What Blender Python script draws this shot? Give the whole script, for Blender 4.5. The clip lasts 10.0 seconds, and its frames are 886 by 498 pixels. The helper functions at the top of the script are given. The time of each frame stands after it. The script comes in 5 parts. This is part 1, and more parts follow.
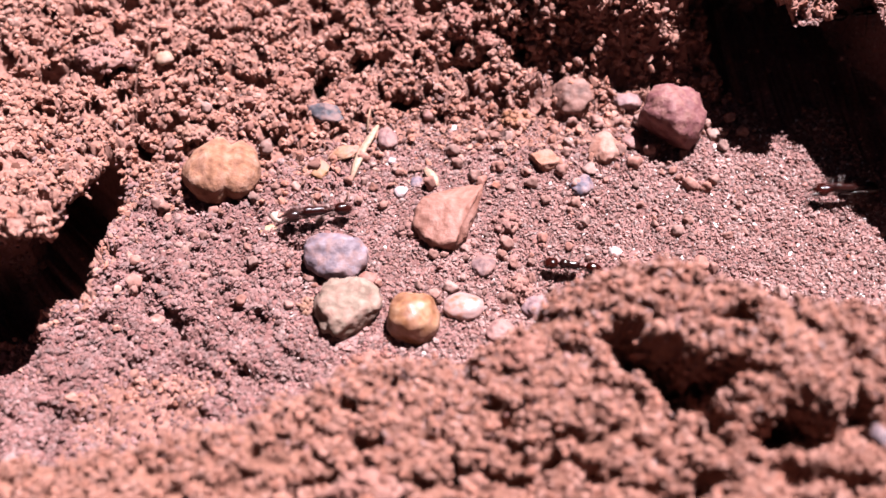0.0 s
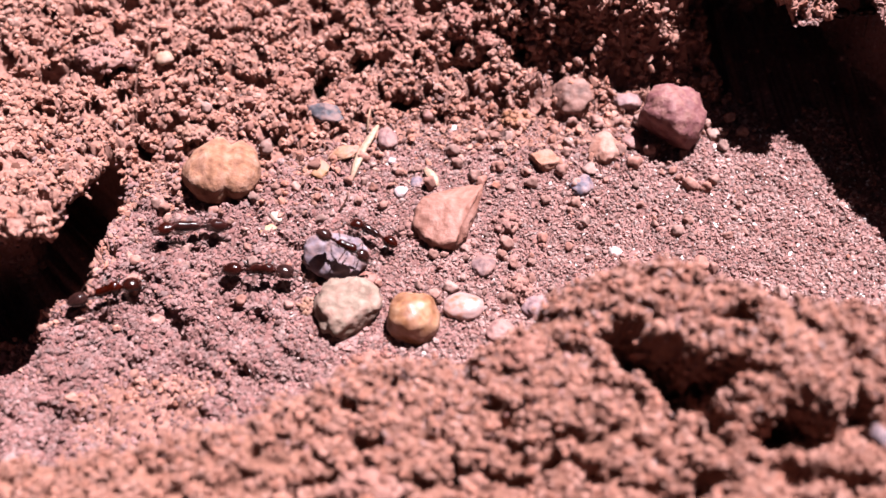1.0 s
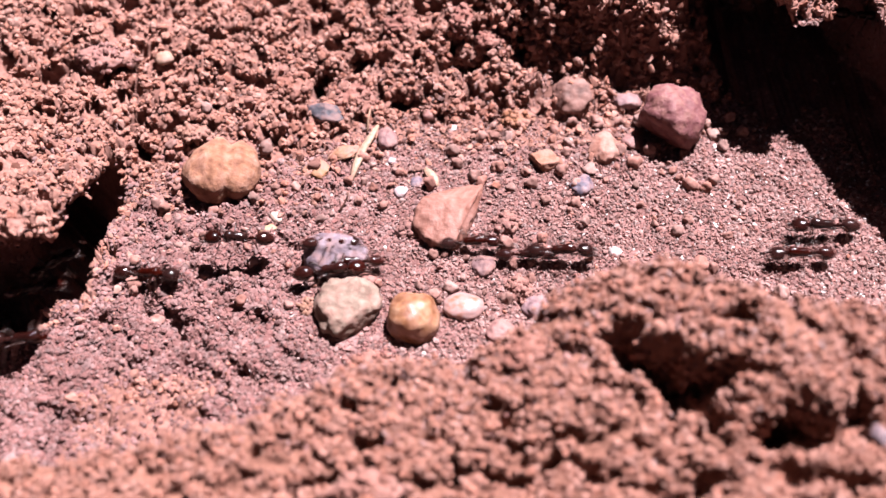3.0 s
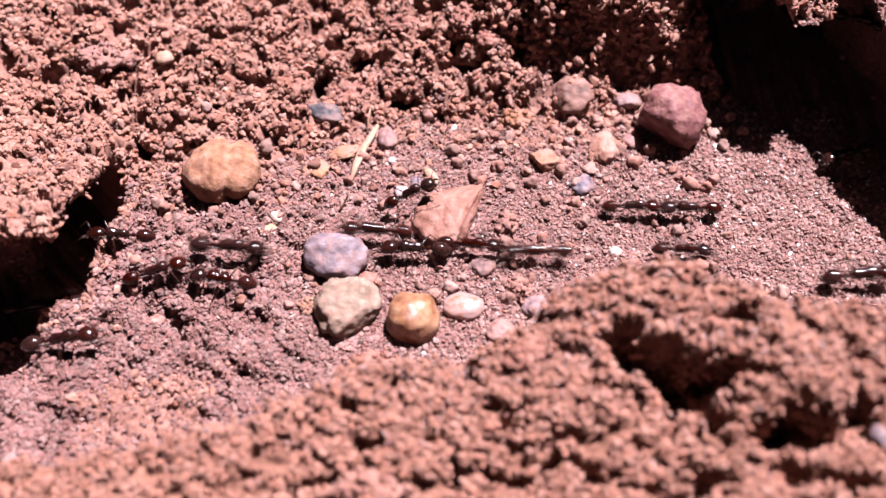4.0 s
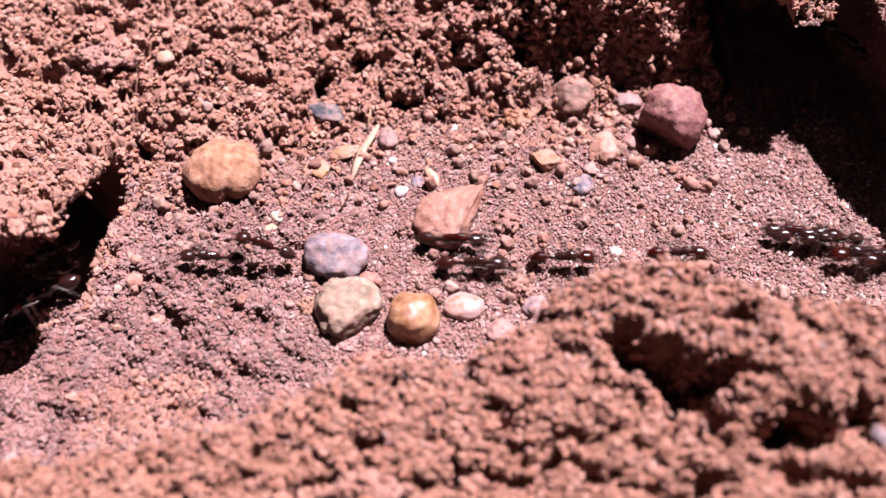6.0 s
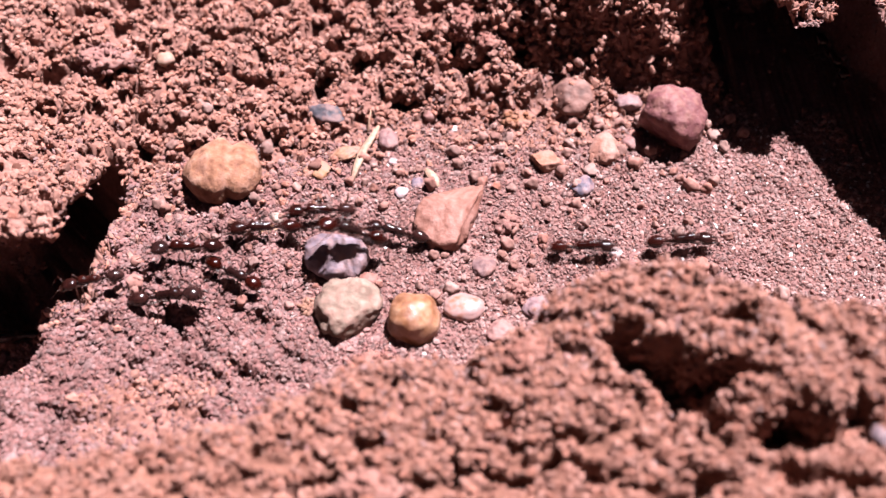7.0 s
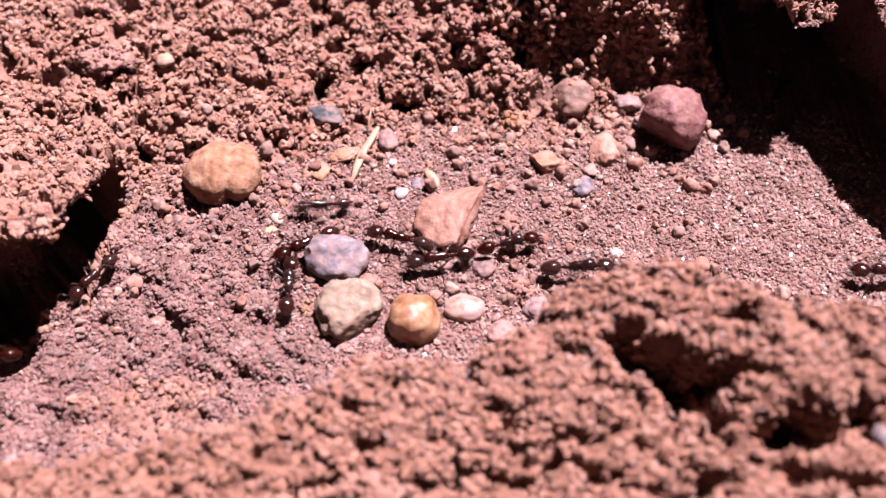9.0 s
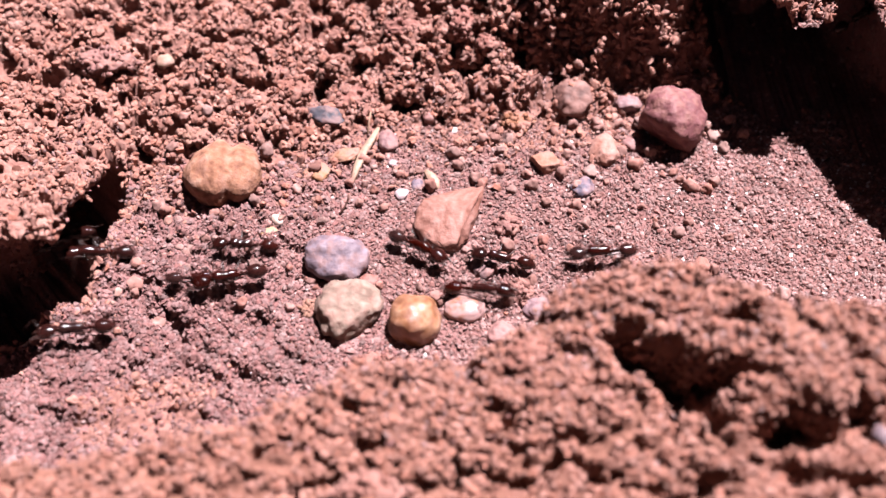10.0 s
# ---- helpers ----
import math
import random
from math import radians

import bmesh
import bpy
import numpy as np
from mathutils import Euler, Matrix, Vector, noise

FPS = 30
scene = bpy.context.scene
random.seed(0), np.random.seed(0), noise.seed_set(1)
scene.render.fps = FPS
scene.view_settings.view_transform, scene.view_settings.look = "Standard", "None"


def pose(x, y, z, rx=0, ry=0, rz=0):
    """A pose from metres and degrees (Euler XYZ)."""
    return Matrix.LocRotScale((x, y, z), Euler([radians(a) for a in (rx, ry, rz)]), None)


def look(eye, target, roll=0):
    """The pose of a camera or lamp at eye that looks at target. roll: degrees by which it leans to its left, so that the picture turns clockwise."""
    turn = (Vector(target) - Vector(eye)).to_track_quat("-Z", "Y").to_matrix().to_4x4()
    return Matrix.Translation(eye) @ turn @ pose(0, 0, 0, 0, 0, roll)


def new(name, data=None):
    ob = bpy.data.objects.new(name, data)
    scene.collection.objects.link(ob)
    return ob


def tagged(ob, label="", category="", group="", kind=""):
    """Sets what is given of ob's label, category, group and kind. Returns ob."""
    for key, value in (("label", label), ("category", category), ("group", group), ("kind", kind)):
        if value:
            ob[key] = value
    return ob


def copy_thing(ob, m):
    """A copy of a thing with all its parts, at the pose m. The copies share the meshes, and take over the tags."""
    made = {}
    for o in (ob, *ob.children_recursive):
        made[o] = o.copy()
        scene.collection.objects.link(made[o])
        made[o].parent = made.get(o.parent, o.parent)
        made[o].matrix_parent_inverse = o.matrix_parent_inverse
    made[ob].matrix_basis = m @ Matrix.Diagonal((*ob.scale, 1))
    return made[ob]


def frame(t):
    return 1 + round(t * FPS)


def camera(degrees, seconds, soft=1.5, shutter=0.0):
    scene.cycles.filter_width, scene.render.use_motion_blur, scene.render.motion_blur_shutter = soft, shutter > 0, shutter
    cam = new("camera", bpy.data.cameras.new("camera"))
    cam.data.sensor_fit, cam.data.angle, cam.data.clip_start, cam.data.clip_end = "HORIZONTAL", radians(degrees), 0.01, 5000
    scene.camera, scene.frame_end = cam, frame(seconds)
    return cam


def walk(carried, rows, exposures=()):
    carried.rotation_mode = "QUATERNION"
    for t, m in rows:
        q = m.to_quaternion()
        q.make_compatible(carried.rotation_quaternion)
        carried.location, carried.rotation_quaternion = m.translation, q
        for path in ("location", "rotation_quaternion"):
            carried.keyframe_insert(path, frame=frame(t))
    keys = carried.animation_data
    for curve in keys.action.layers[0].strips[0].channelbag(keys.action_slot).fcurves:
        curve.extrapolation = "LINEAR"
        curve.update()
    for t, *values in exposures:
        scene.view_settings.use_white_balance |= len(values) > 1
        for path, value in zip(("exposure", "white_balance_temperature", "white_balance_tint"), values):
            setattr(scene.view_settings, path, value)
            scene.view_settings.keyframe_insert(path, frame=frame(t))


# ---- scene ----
MM = 0.001

# camera: held still by hand, a short way above an ant trail in red soil
cam = camera(45, 10.0, soft=1.5, shutter=0.25)
cam.data.dof.use_dof = True
cam.data.dof.focus_distance = 0.152
cam.data.dof.aperture_fstop = 16.5
EYE, AHEAD, UPWARD = Vector((0.0, -0.09642, 0.11491)), Vector((0.0, 0.64279, -0.76604)), Vector((0.0, 0.76604, 0.64279))


def sway(x, y, z, nod, turn, roll):
    """The camera's pose a little off its stand: millimetres and milliradians."""
    eye = EYE + Vector((x, y, z)) * MM
    return look(eye, eye + 0.15 * (AHEAD + UPWARD * nod * MM - Vector((1, 0, 0)) * turn * MM), -math.degrees(roll * MM))


walk(cam, [(0.0, sway(0, 0, 0, 0, 0, 0)), (2.7, sway(0, 0, 0, 0, 0, 0)), (4.0, sway(0.06, 0.2, 0.14, -1.8, 0.4, 0.4)), (5.3, sway(0.08, 0.28, 0.18, -2.9, 0.9, 0.1)),
           (7.0, sway(0.05, -0.1, 0.0, 1.2, 0.9, 0.3)), (8.0, sway(-0.1, -0.09, -0.04, 1.2, 0.0, 0.9)), (9.0, sway(-0.17, -0.15, -0.2, 3.0, -0.4, 0.6)),
           (10.0, sway(-0.21, -0.3, -0.28, 4.7, -0.5, 1.1))], exposures=[(0.0, 2.36, 6010, 20), (10.0, 2.36, 6010, 20)])

# light: one high sun from beyond the trail, thin sky
SUN_TO = Vector((0.29, 0.34, 1.0)).normalized()
world = bpy.data.worlds.new("sky")
scene.world = world
world.use_nodes = True
sky = world.node_tree.nodes.new("ShaderNodeTexSky")
sky.sky_type = "NISHITA"
sky.sun_disc = False
sky.sun_elevation = math.asin(SUN_TO.z)
sky.sun_rotation = math.atan2(SUN_TO.x, SUN_TO.y)
world.node_tree.links.new(sky.outputs[0], world.node_tree.nodes["Background"].inputs[0])
world.node_tree.nodes["Background"].inputs[1].default_value = 0.0013
sun = new("sun", bpy.data.lights.new("sun", "SUN"))
sun.data.energy, sun.data.angle, sun.data.color = 5.0, radians(0.53), (1.0, 0.93, 0.86)
sun.matrix_world = look(SUN_TO, (0, 0, 0))


# ---- materials ----
def material(name, colours, rough=0.9, grain=900.0, blotch=120.0, bump=0.4, vary=0.15, island=False, coat=0.0, rand=True, step=0.00015, spec=0.3, dust=0.0):
    """Procedural surface: a fine grain over larger blotches, shifted a little from piece to piece."""
    m = bpy.data.materials.new(name)
    m.use_nodes = True
    nt = m.node_tree
    n, l = nt.nodes, nt.links
    b = n["Principled BSDF"]
    tc = n.new("ShaderNodeTexCoord")
    big, fine = n.new("ShaderNodeTexNoise"), n.new("ShaderNodeTexNoise")
    for t, s, d in ((big, blotch, 4.0), (fine, grain, 6.0)):
        t.inputs["Scale"].default_value, t.inputs["Detail"].default_value = s, d
        l.new(tc.outputs["Object"], t.inputs["Vector"])
    mix = n.new("ShaderNodeMath")
    mix.operation = "ADD"
    half = n.new("ShaderNodeMath")
    half.operation = "MULTIPLY_ADD"
    half.inputs[1].default_value, half.inputs[2].default_value = 0.5, 0.0
    l.new(big.outputs[0], mix.inputs[0])
    l.new(fine.outputs[0], mix.inputs[1])
    l.new(mix.outputs[0], half.inputs[0])
    ramp = n.new("ShaderNodeValToRGB")
    e = ramp.color_ramp.elements
    e[0].position, e[1].position = 0.36, 0.66
    e[0].color, e[1].color = (*colours[0], 1), (*colours[-1], 1)
    for k, c in enumerate(colours[1:-1]):
        x = e.new(0.36 + 0.30 * (k + 1) / (len(colours) - 1))
        x.color = (*c, 1)
    l.new(half.outputs[0], ramp.inputs[0])
    out = ramp.outputs[0]
    if vary:
        hsv = n.new("ShaderNodeHueSaturation")
        src = n.new("ShaderNodeNewGeometry").outputs["Random Per Island"] if island else n.new("ShaderNodeObjectInfo").outputs["Random"]
        rng = n.new("ShaderNodeMapRange")
        rng.inputs[3].default_value, rng.inputs[4].default_value = 1 - vary, 1 + vary
        l.new(src, rng.inputs[0])
        l.new(rng.outputs[0], hsv.inputs["Value"])
        w = n.new("ShaderNodeTexWhiteNoise")
        w.noise_dimensions = "1D"
        l.new(src, w.inputs["W"])
        r2 = n.new("ShaderNodeMapRange")
        r2.inputs[3].default_value, r2.inputs[4].default_value = 1 - vary, 1 + vary * 0.6
        l.new(w.outputs[0], r2.inputs[0])
        l.new(r2.outputs[0], hsv.inputs["Saturation"])
        l.new(out, hsv.inputs["Color"])
        out = hsv.outputs[0]
    if dust:
        veil, cut, over = n.new("ShaderNodeTexNoise"), n.new("ShaderNodeMapRange"), n.new("ShaderNodeMix")
        veil.inputs["Scale"].default_value, veil.inputs["Detail"].default_value = 700, 8
        l.new(tc.outputs["Object"], veil.inputs["Vector"])
        l.new(veil.outputs[0], cut.inputs[0])
        cut.inputs[1].default_value, cut.inputs[2].default_value, cut.inputs[4].default_value = 0.44, 0.62, dust
        over.data_type = "RGBA"
        over.inputs["B"].default_value = (0.165, 0.078, 0.063, 1)
        l.new(cut.outputs[0], over.inputs["Factor"])
        l.new(out, over.inputs["A"])
        out = over.outputs["Result"]
    l.new(out, b.inputs["Base Color"])
    b.inputs["Roughness"].default_value = rough
    b.inputs["Specular IOR Level"].default_value = spec
    b.inputs["Coat Weight"].default_value = coat
    if bump:
        bp = n.new("ShaderNodeBump")
        bp.inputs["Strength"].default_value, bp.inputs["Distance"].default_value = bump, step
        l.new(half.outputs[0], bp.inputs["Height"])
        l.new(bp.outputs[0], b.inputs["Normal"])
    return m


SOIL = material("red_soil", [(0.100, 0.044, 0.034), (0.150, 0.069, 0.054), (0.200, 0.102, 0.084)], 0.95, 1600, 160, 0.9, 0)
TRODDEN = material("trodden_soil", [(0.076, 0.033, 0.030), (0.119, 0.055, 0.050), (0.166, 0.085, 0.079)], 0.92, 1900, 140, 1.0, 0)
HEAPED = material("brown_heap_soil", [(0.090, 0.037, 0.025), (0.138, 0.060, 0.042), (0.176, 0.083, 0.062)], 0.95, 1600, 160, 0.9, 0)
CRUMB = material("red_soil_crumb", [(0.140, 0.058, 0.043), (0.198, 0.090, 0.068), (0.246, 0.124, 0.098)], 0.95, 1800, 300, 0.9, 0.15, True)
HEAP_CRUMB = material("brown_heap_crumb", [(0.128, 0.053, 0.037), (0.176, 0.077, 0.057), (0.214, 0.103, 0.078)], 0.95, 1800, 300, 0.8, 0.12, True)
GRIT = material("trail_grit", [(0.100, 0.046, 0.040), (0.148, 0.074, 0.066), (0.222, 0.129, 0.119)], 0.8, 1800, 200, 0.6, 0.24, True)
FINE = material("trodden_grit", [(0.076, 0.034, 0.031), (0.117, 0.055, 0.051), (0.175, 0.092, 0.088)], 0.85, 1900, 200, 0.6, 0.22, True)
QUARTZ = material("quartz_grain", [(0.24, 0.17, 0.16), (0.34, 0.28, 0.27), (0.44, 0.40, 0.39)], 0.4, 2500, 500, 0.3, 0.25, True, spec=0.5)
ANT = material("ant_cuticle", [(0.006, 0.0012, 0.0009), (0.022, 0.0044, 0.0032)], 0.17, 3000, 500, 0.25, 0.25, False, 0.0, spec=0.32)
LIMB = material("ant_leg", [(0.012, 0.0036, 0.0026), (0.026, 0.0080, 0.0056)], 0.35, 2500, 400, 0.05, 0.2, False, spec=0.35)


# ---- the lie of the land, in millimetres ----
TABLE = np.random.RandomState(7).rand(256, 256)


def value_noise(x, y, scale, shift=0.0):
    u, v = np.asarray(x) / scale + shift * 17.3 + 4000, np.asarray(y) / scale + shift * 9.1 + 4000
    i, j = np.floor(u).astype(int), np.floor(v).astype(int)
    f, g = u - i, v - j
    f, g = f * f * (3 - 2 * f), g * g * (3 - 2 * g)
    a, b = TABLE[i % 256, j % 256], TABLE[(i + 1) % 256, j % 256]
    c, d = TABLE[i % 256, (j + 1) % 256], TABLE[(i + 1) % 256, (j + 1) % 256]
    return (a * (1 - f) + b * f) * (1 - g) + (c * (1 - f) + d * f) * g - 0.5


def lumps_of(x, y, size, shift):
    """Rounded lumps packed side by side, 0 in the cracks to 1 on their tops."""
    u, v = np.asarray(x, float) / size + 3000, np.asarray(y, float) / size + 3000
    i, j = np.floor(u).astype(int), np.floor(v).astype(int)
    best = np.full(u.shape, 9.0)
    for a in (-1, 0, 1):
        for c in (-1, 0, 1):
            p, q = (i + a) % 256, (j + c) % 256
            du = i + a + TABLE[(p + shift) % 256, q] - u
            dv = j + c + TABLE[q, (p + 3 * shift) % 256] - v
            best = np.minimum(best, du * du + dv * dv)
    return np.sqrt(np.clip(1 - best / 0.62, 0, 1))


def rise(s, width):
    q = np.clip(s / width, 0, 1)
    return q * q * (3 - 2 * q)


def foot_of_bank(x):
    return np.interp(x, [-120, -55, -50, -48, -45.5, -38, -26, -19, -11, 16, 28, 36, 60, 100], [8, 10, 11, 13, 15, 17, 18, 22, 26, 27, 29, 30, 30, 30])


def edge_of_cliff(x):
    return np.interp(x, [0, 18, 30, 40, 43, 49, 51, 53, 55, 57, 60, 64, 70, 75, 120], [61, 60, 59, 54, 44, 31.5, 28, 27.5, 29.5, 34, 34, 20, 8.5, 5, 3])


CREST = np.array([[-120, -44, 3], [-55.8, -37.1, 3], [-51.1, -36.3, 4], [-42.7, -36, 4], [-38.1, -34.8, 5], [-31.7, -33.5, 5.5], [-26.5, -32.5, 6], [-22.7, -30.8, 6.5], [-15, -27.9, 7],
                  [-9.7, -25.2, 8], [-1.6, -24.8, 8.5], [7.2, -22.2, 9], [9.9, -20.9, 10], [14.1, -16.8, 12], [20.2, -15.4, 14], [27.5, -15.3, 15.5], [34.2, -19.1, 16], [40.1, -21.9, 16.5],
                  [50.8, -23.2, 16], [120, -27, 14]])


def crest(x):
    return np.interp(x, CREST[:, 0], CREST[:, 1])


def crest_height(x):
    return np.interp(x, CREST[:, 0], CREST[:, 2])


def past_crest(x, y):
    """Millimetres by which x, y lies on the near side of the heap's crest."""
    return crest(x) - y + 1.1 * value_noise(x, y, 7, 1) + 0.7 * value_noise(x, y, 2.6, 2)


def camera_share(x, y):
    """How far the heap is moved towards the camera, as a share of the way."""
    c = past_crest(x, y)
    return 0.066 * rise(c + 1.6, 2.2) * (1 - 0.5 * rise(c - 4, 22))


# about the camera's eye, in millimetres; the heap is shaped to fit its view
CAMERA_POINT = (0.0, -95.0, 115.0)


def draw_to_camera(x, y, z, k):
    """Move a place on the heap towards the camera; it keeps its spot in the view."""
    return x + k * (CAMERA_POINT[0] - x), y + k * (CAMERA_POINT[1] - y), z + k * (CAMERA_POINT[2] - z)


def slot(x, y, cx, cy, angle, length, width, depth):
    c, s = math.cos(radians(angle)), math.sin(radians(angle))
    x, y = x + 2.4 * value_noise(x, y, 3.1, 11), y + 3.0 * value_noise(x, y, 2.6, 12)
    u, v = (x - cx) * c + (y - cy) * s, -(x - cx) * s + (y - cy) * c
    return -depth * np.exp(-(np.abs(u) / length) ** 3 - (np.abs(v) / width) ** 3)


def wobble(x, y):
    return 2.2 * value_noise(x, y, 7, 1) + 1.2 * value_noise(x, y, 2.6, 2)


def hood(x, y):
    """Depth inside the outline of the lobe that hangs over the nest mouth, negative outside."""
    return np.minimum(-49.2 - x + 0.10 * np.clip(y, -20, 12), y + 7.4) + 0.8 * wobble(x, y)


def trail(x, y):
    """The trodden floor between bank and heap, sinking into the nest mouth."""
    ledge = -slot(x, y, -39.5, -4.5, 18, 6.5, 2.6, 2.0)
    dents = 0 * x + slot(x, y, -34.9, -12.5, -25, 2.3, 0.6, 2.0) + slot(x, y, -39.4, -10.7, -30, 2.0, 0.6, 1.8) + slot(x, y, -25.5, -21.3, -35, 2.6, 0.6, 1.8) + slot(x, y, -30.9, -16.4, -30, 2.7, 0.8, 1.5) + slot(x, y, -38.9, -23.1, 0, 1.3, 0.6, 1.5) + slot(x, y, -24.4, -11.7, 0, 1.3, 0.6, 1.2) + slot(x, y, -27.0, -26.0, -30, 2.2, 0.6, 1.7) + slot(x, y, -33.0, -19.7, 20, 1.5, 0.6, 1.2)
    return ledge + dents + 0.9 * value_noise(x, y, 17, 3) - 9 * rise(-50.5 - x, 8) * rise(y + 24, 9)


def gaps(x, y):
    """Dark gaps between the clods of the bank."""
    return np.maximum(0 * x + slot(x, y, -8.3, 29.2, -6, 4.9, 1.0, 6.0) + slot(x, y, -18.6, 32.5, 50, 1.8, 1.7, 5.0) + slot(x, y, -31.0, 39.2, -6, 5.6, 0.7, 4.0) + slot(x, y, -46.2, 39.7, -20, 1.4, 0.8, 4.0) + slot(x, y, 8.5, 34.3, 0, 6.8, 1.1, 6.0) + slot(x, y, -38.3, 27.0, 10, 2.3, 0.7, 3.0) + slot(x, y, -45.3, 19.4, -35, 2.1, 1.4, 6.0) + slot(x, y, -12.9, 35.4, 0, 2.3, 1.4, 5.0) + slot(x, y, -2.2, 38.6, 60, 2.7, 0.8, 4.0) + slot(x, y, -51.6, 24.0, 0, 2.3, 0.6, 3.0) + slot(x, y, -16.8, 41.9, 0, 1.9, 0.8, 4.0) + slot(x, y, 5.0, 42.4, 60, 0.9, 2.9, 4.0) + slot(x, y, -8.6, 40.9, 20, 1.6, 1.2, 4.0) + slot(x, y, 12.1, 36.9, 10, 1.8, 1.3, 5.0) + slot(x, y, -24.0, 20.8, 0, 1.7, 0.7, 3.0) + slot(x, y, -48.2, 28.2, 10, 2.3, 0.7, 4.0) + slot(x, y, 5.9, 33.7, 0, 5.9, 0.7, 6.0) + slot(x, y, 12.5, 38.8, 60, 1.2, 2.5, 5.0) + slot(x, y, 1.4, 37.8, 0, 2.7, 0.9, 5.0)
                      , -9)


def pits(x, y):
    """Deep crevices in the heap."""
    return np.maximum(0 * x + slot(x, y, 25.1, -29.2, -36, 5.8, 2.2, 16) + slot(x, y, 30.2, -30, -70, 1, 3.2, 12) + slot(x, y, 28, -34.9, -10, 2.9, 1.3, 12) + slot(x, y, 38.4, -37.1, 8, 3.9, 2.2, 16) + slot(x, y, 45.3, -36.2, 0, 1.7, 2, 5) + slot(x, y, 20.1, -23.7, -20, 2.55, 1.2, 5) + slot(x, y, 2.6, -39.3, -25, 1.53, 1.2, 4.5) + slot(x, y, 8.8, -39.5, -12, 1.87, 0.7, 4) + slot(x, y, 15.2, -41.6, 12, 1.87, 1.2, 4.5) + slot(x, y, 27.3, -44.1, 14, 2.6, 0.9, 6) + slot(x, y, 38.2, -43.6, -15, 2.72, 1.2, 3.5) + slot(x, y, 44, -44.2, 0, 2, 1, 6) + slot(x, y, 11.1, -24.9, 0, 0.7, 0.8, 5) + slot(x, y, 3.1, -26, 0, 1, 0.6, 4) + slot(x, y, 33.4, -23.7, 20, 2, 0.6, 4) + slot(x, y, -14.2, -39.8, 0, 3.9, 0.6, 4) + slot(x, y, -19.7, -35.7, 0, 2, 0.6, 3) + slot(x, y, 20.5, -38.5, 0, 1.61, 0.6, 3.5) + slot(x, y, 28.5, -39.6, 60, 0.77, 1, 4) + slot(x, y, 22.2, -43.9, 0, 1.61, 1, 4.5) + slot(x, y, 7.5, -34.2, 0, 1.3, 0.6, 5) + slot(x, y, 13.6, -35.9, -10, 1.6, 0.6, 5) + slot(x, y, 32.2, -42.3, 0, 1.1, 0.9, 4) + slot(x, y, 5, -30, 0, 1.3, 0.6, 4) + slot(x, y, 45.3, -28.1, 0, 0.8, 0.7, 5) + slot(x, y, -11.2, -30.8, 0, 1, 1, 7) + slot(x, y, -8.9, -35.9, -20, 1.7, 0.8, 5) + slot(x, y, -13.0, -40.2, -15, 1.6, 0.8, 5) + slot(x, y, -21.5, -39.5, -20, 1.2, 0.6, 4) + slot(x, y, 5.3, -39.6, 0, 2.6, 1, 6) + slot(x, y, 12.6, -39.0, 0, 1.6, 0.8, 5) + slot(x, y, -1.5, -34.3, -25, 1.2, 0.5, 4) + slot(x, y, 14.4, -35.8, 0, 1, 0.6, 5) + slot(x, y, 7.9, -32.5, -20, 1.2, 0.5, 4)
                      , -20)


def scarp_foot(x):
    return np.interp(x, [0, 14, 20, 26, 34, 44], [37.5, 36.0, 33.8, 33.0, 33.5, 31.0]) + 0 * x


def broken(x, y):
    """1 on the steep, shaded face of the upper bank, out of which single crumbs stand."""
    return rise(x - 3, 13) * (1 - rise(x - 36, 8)) * rise(y - scarp_foot(x) + 1, 2)


def pore(x, y):
    """1 in the holes between the crumbs of loose soil, 0 on the crumbs."""
    n = value_noise(x, y, 1.9, 21) + 0.45 * value_noise(x, y, 0.95, 22) + 0.25 * value_noise(x, y, 5.0, 23)
    m = value_noise(x + 0.7 * y, 1.25 * y, 1.5, 24) + 0.4 * value_noise(x, y, 0.9, 25) - 0.06
    h = rise(past_crest(x, y), 3)
    return rise(-0.04 + 0.14 * broken(x, y) - n * (1 - h) - m * h, 0.17)


def cracks(x, y):
    """1 in the fine cracks of the trodden crust."""
    u, v = x + 1.2 * value_noise(x, y, 1.9, 31), y + 0.45 * x + 1.2 * value_noise(x, y, 1.7, 32)
    return np.maximum(rise(0.055 - np.abs(value_noise(u, 1.6 * v, 4.2, 33)), 0.05), 0.7 * rise(0.05 - np.abs(value_noise(u, 1.5 * v, 1.9, 34)), 0.05))


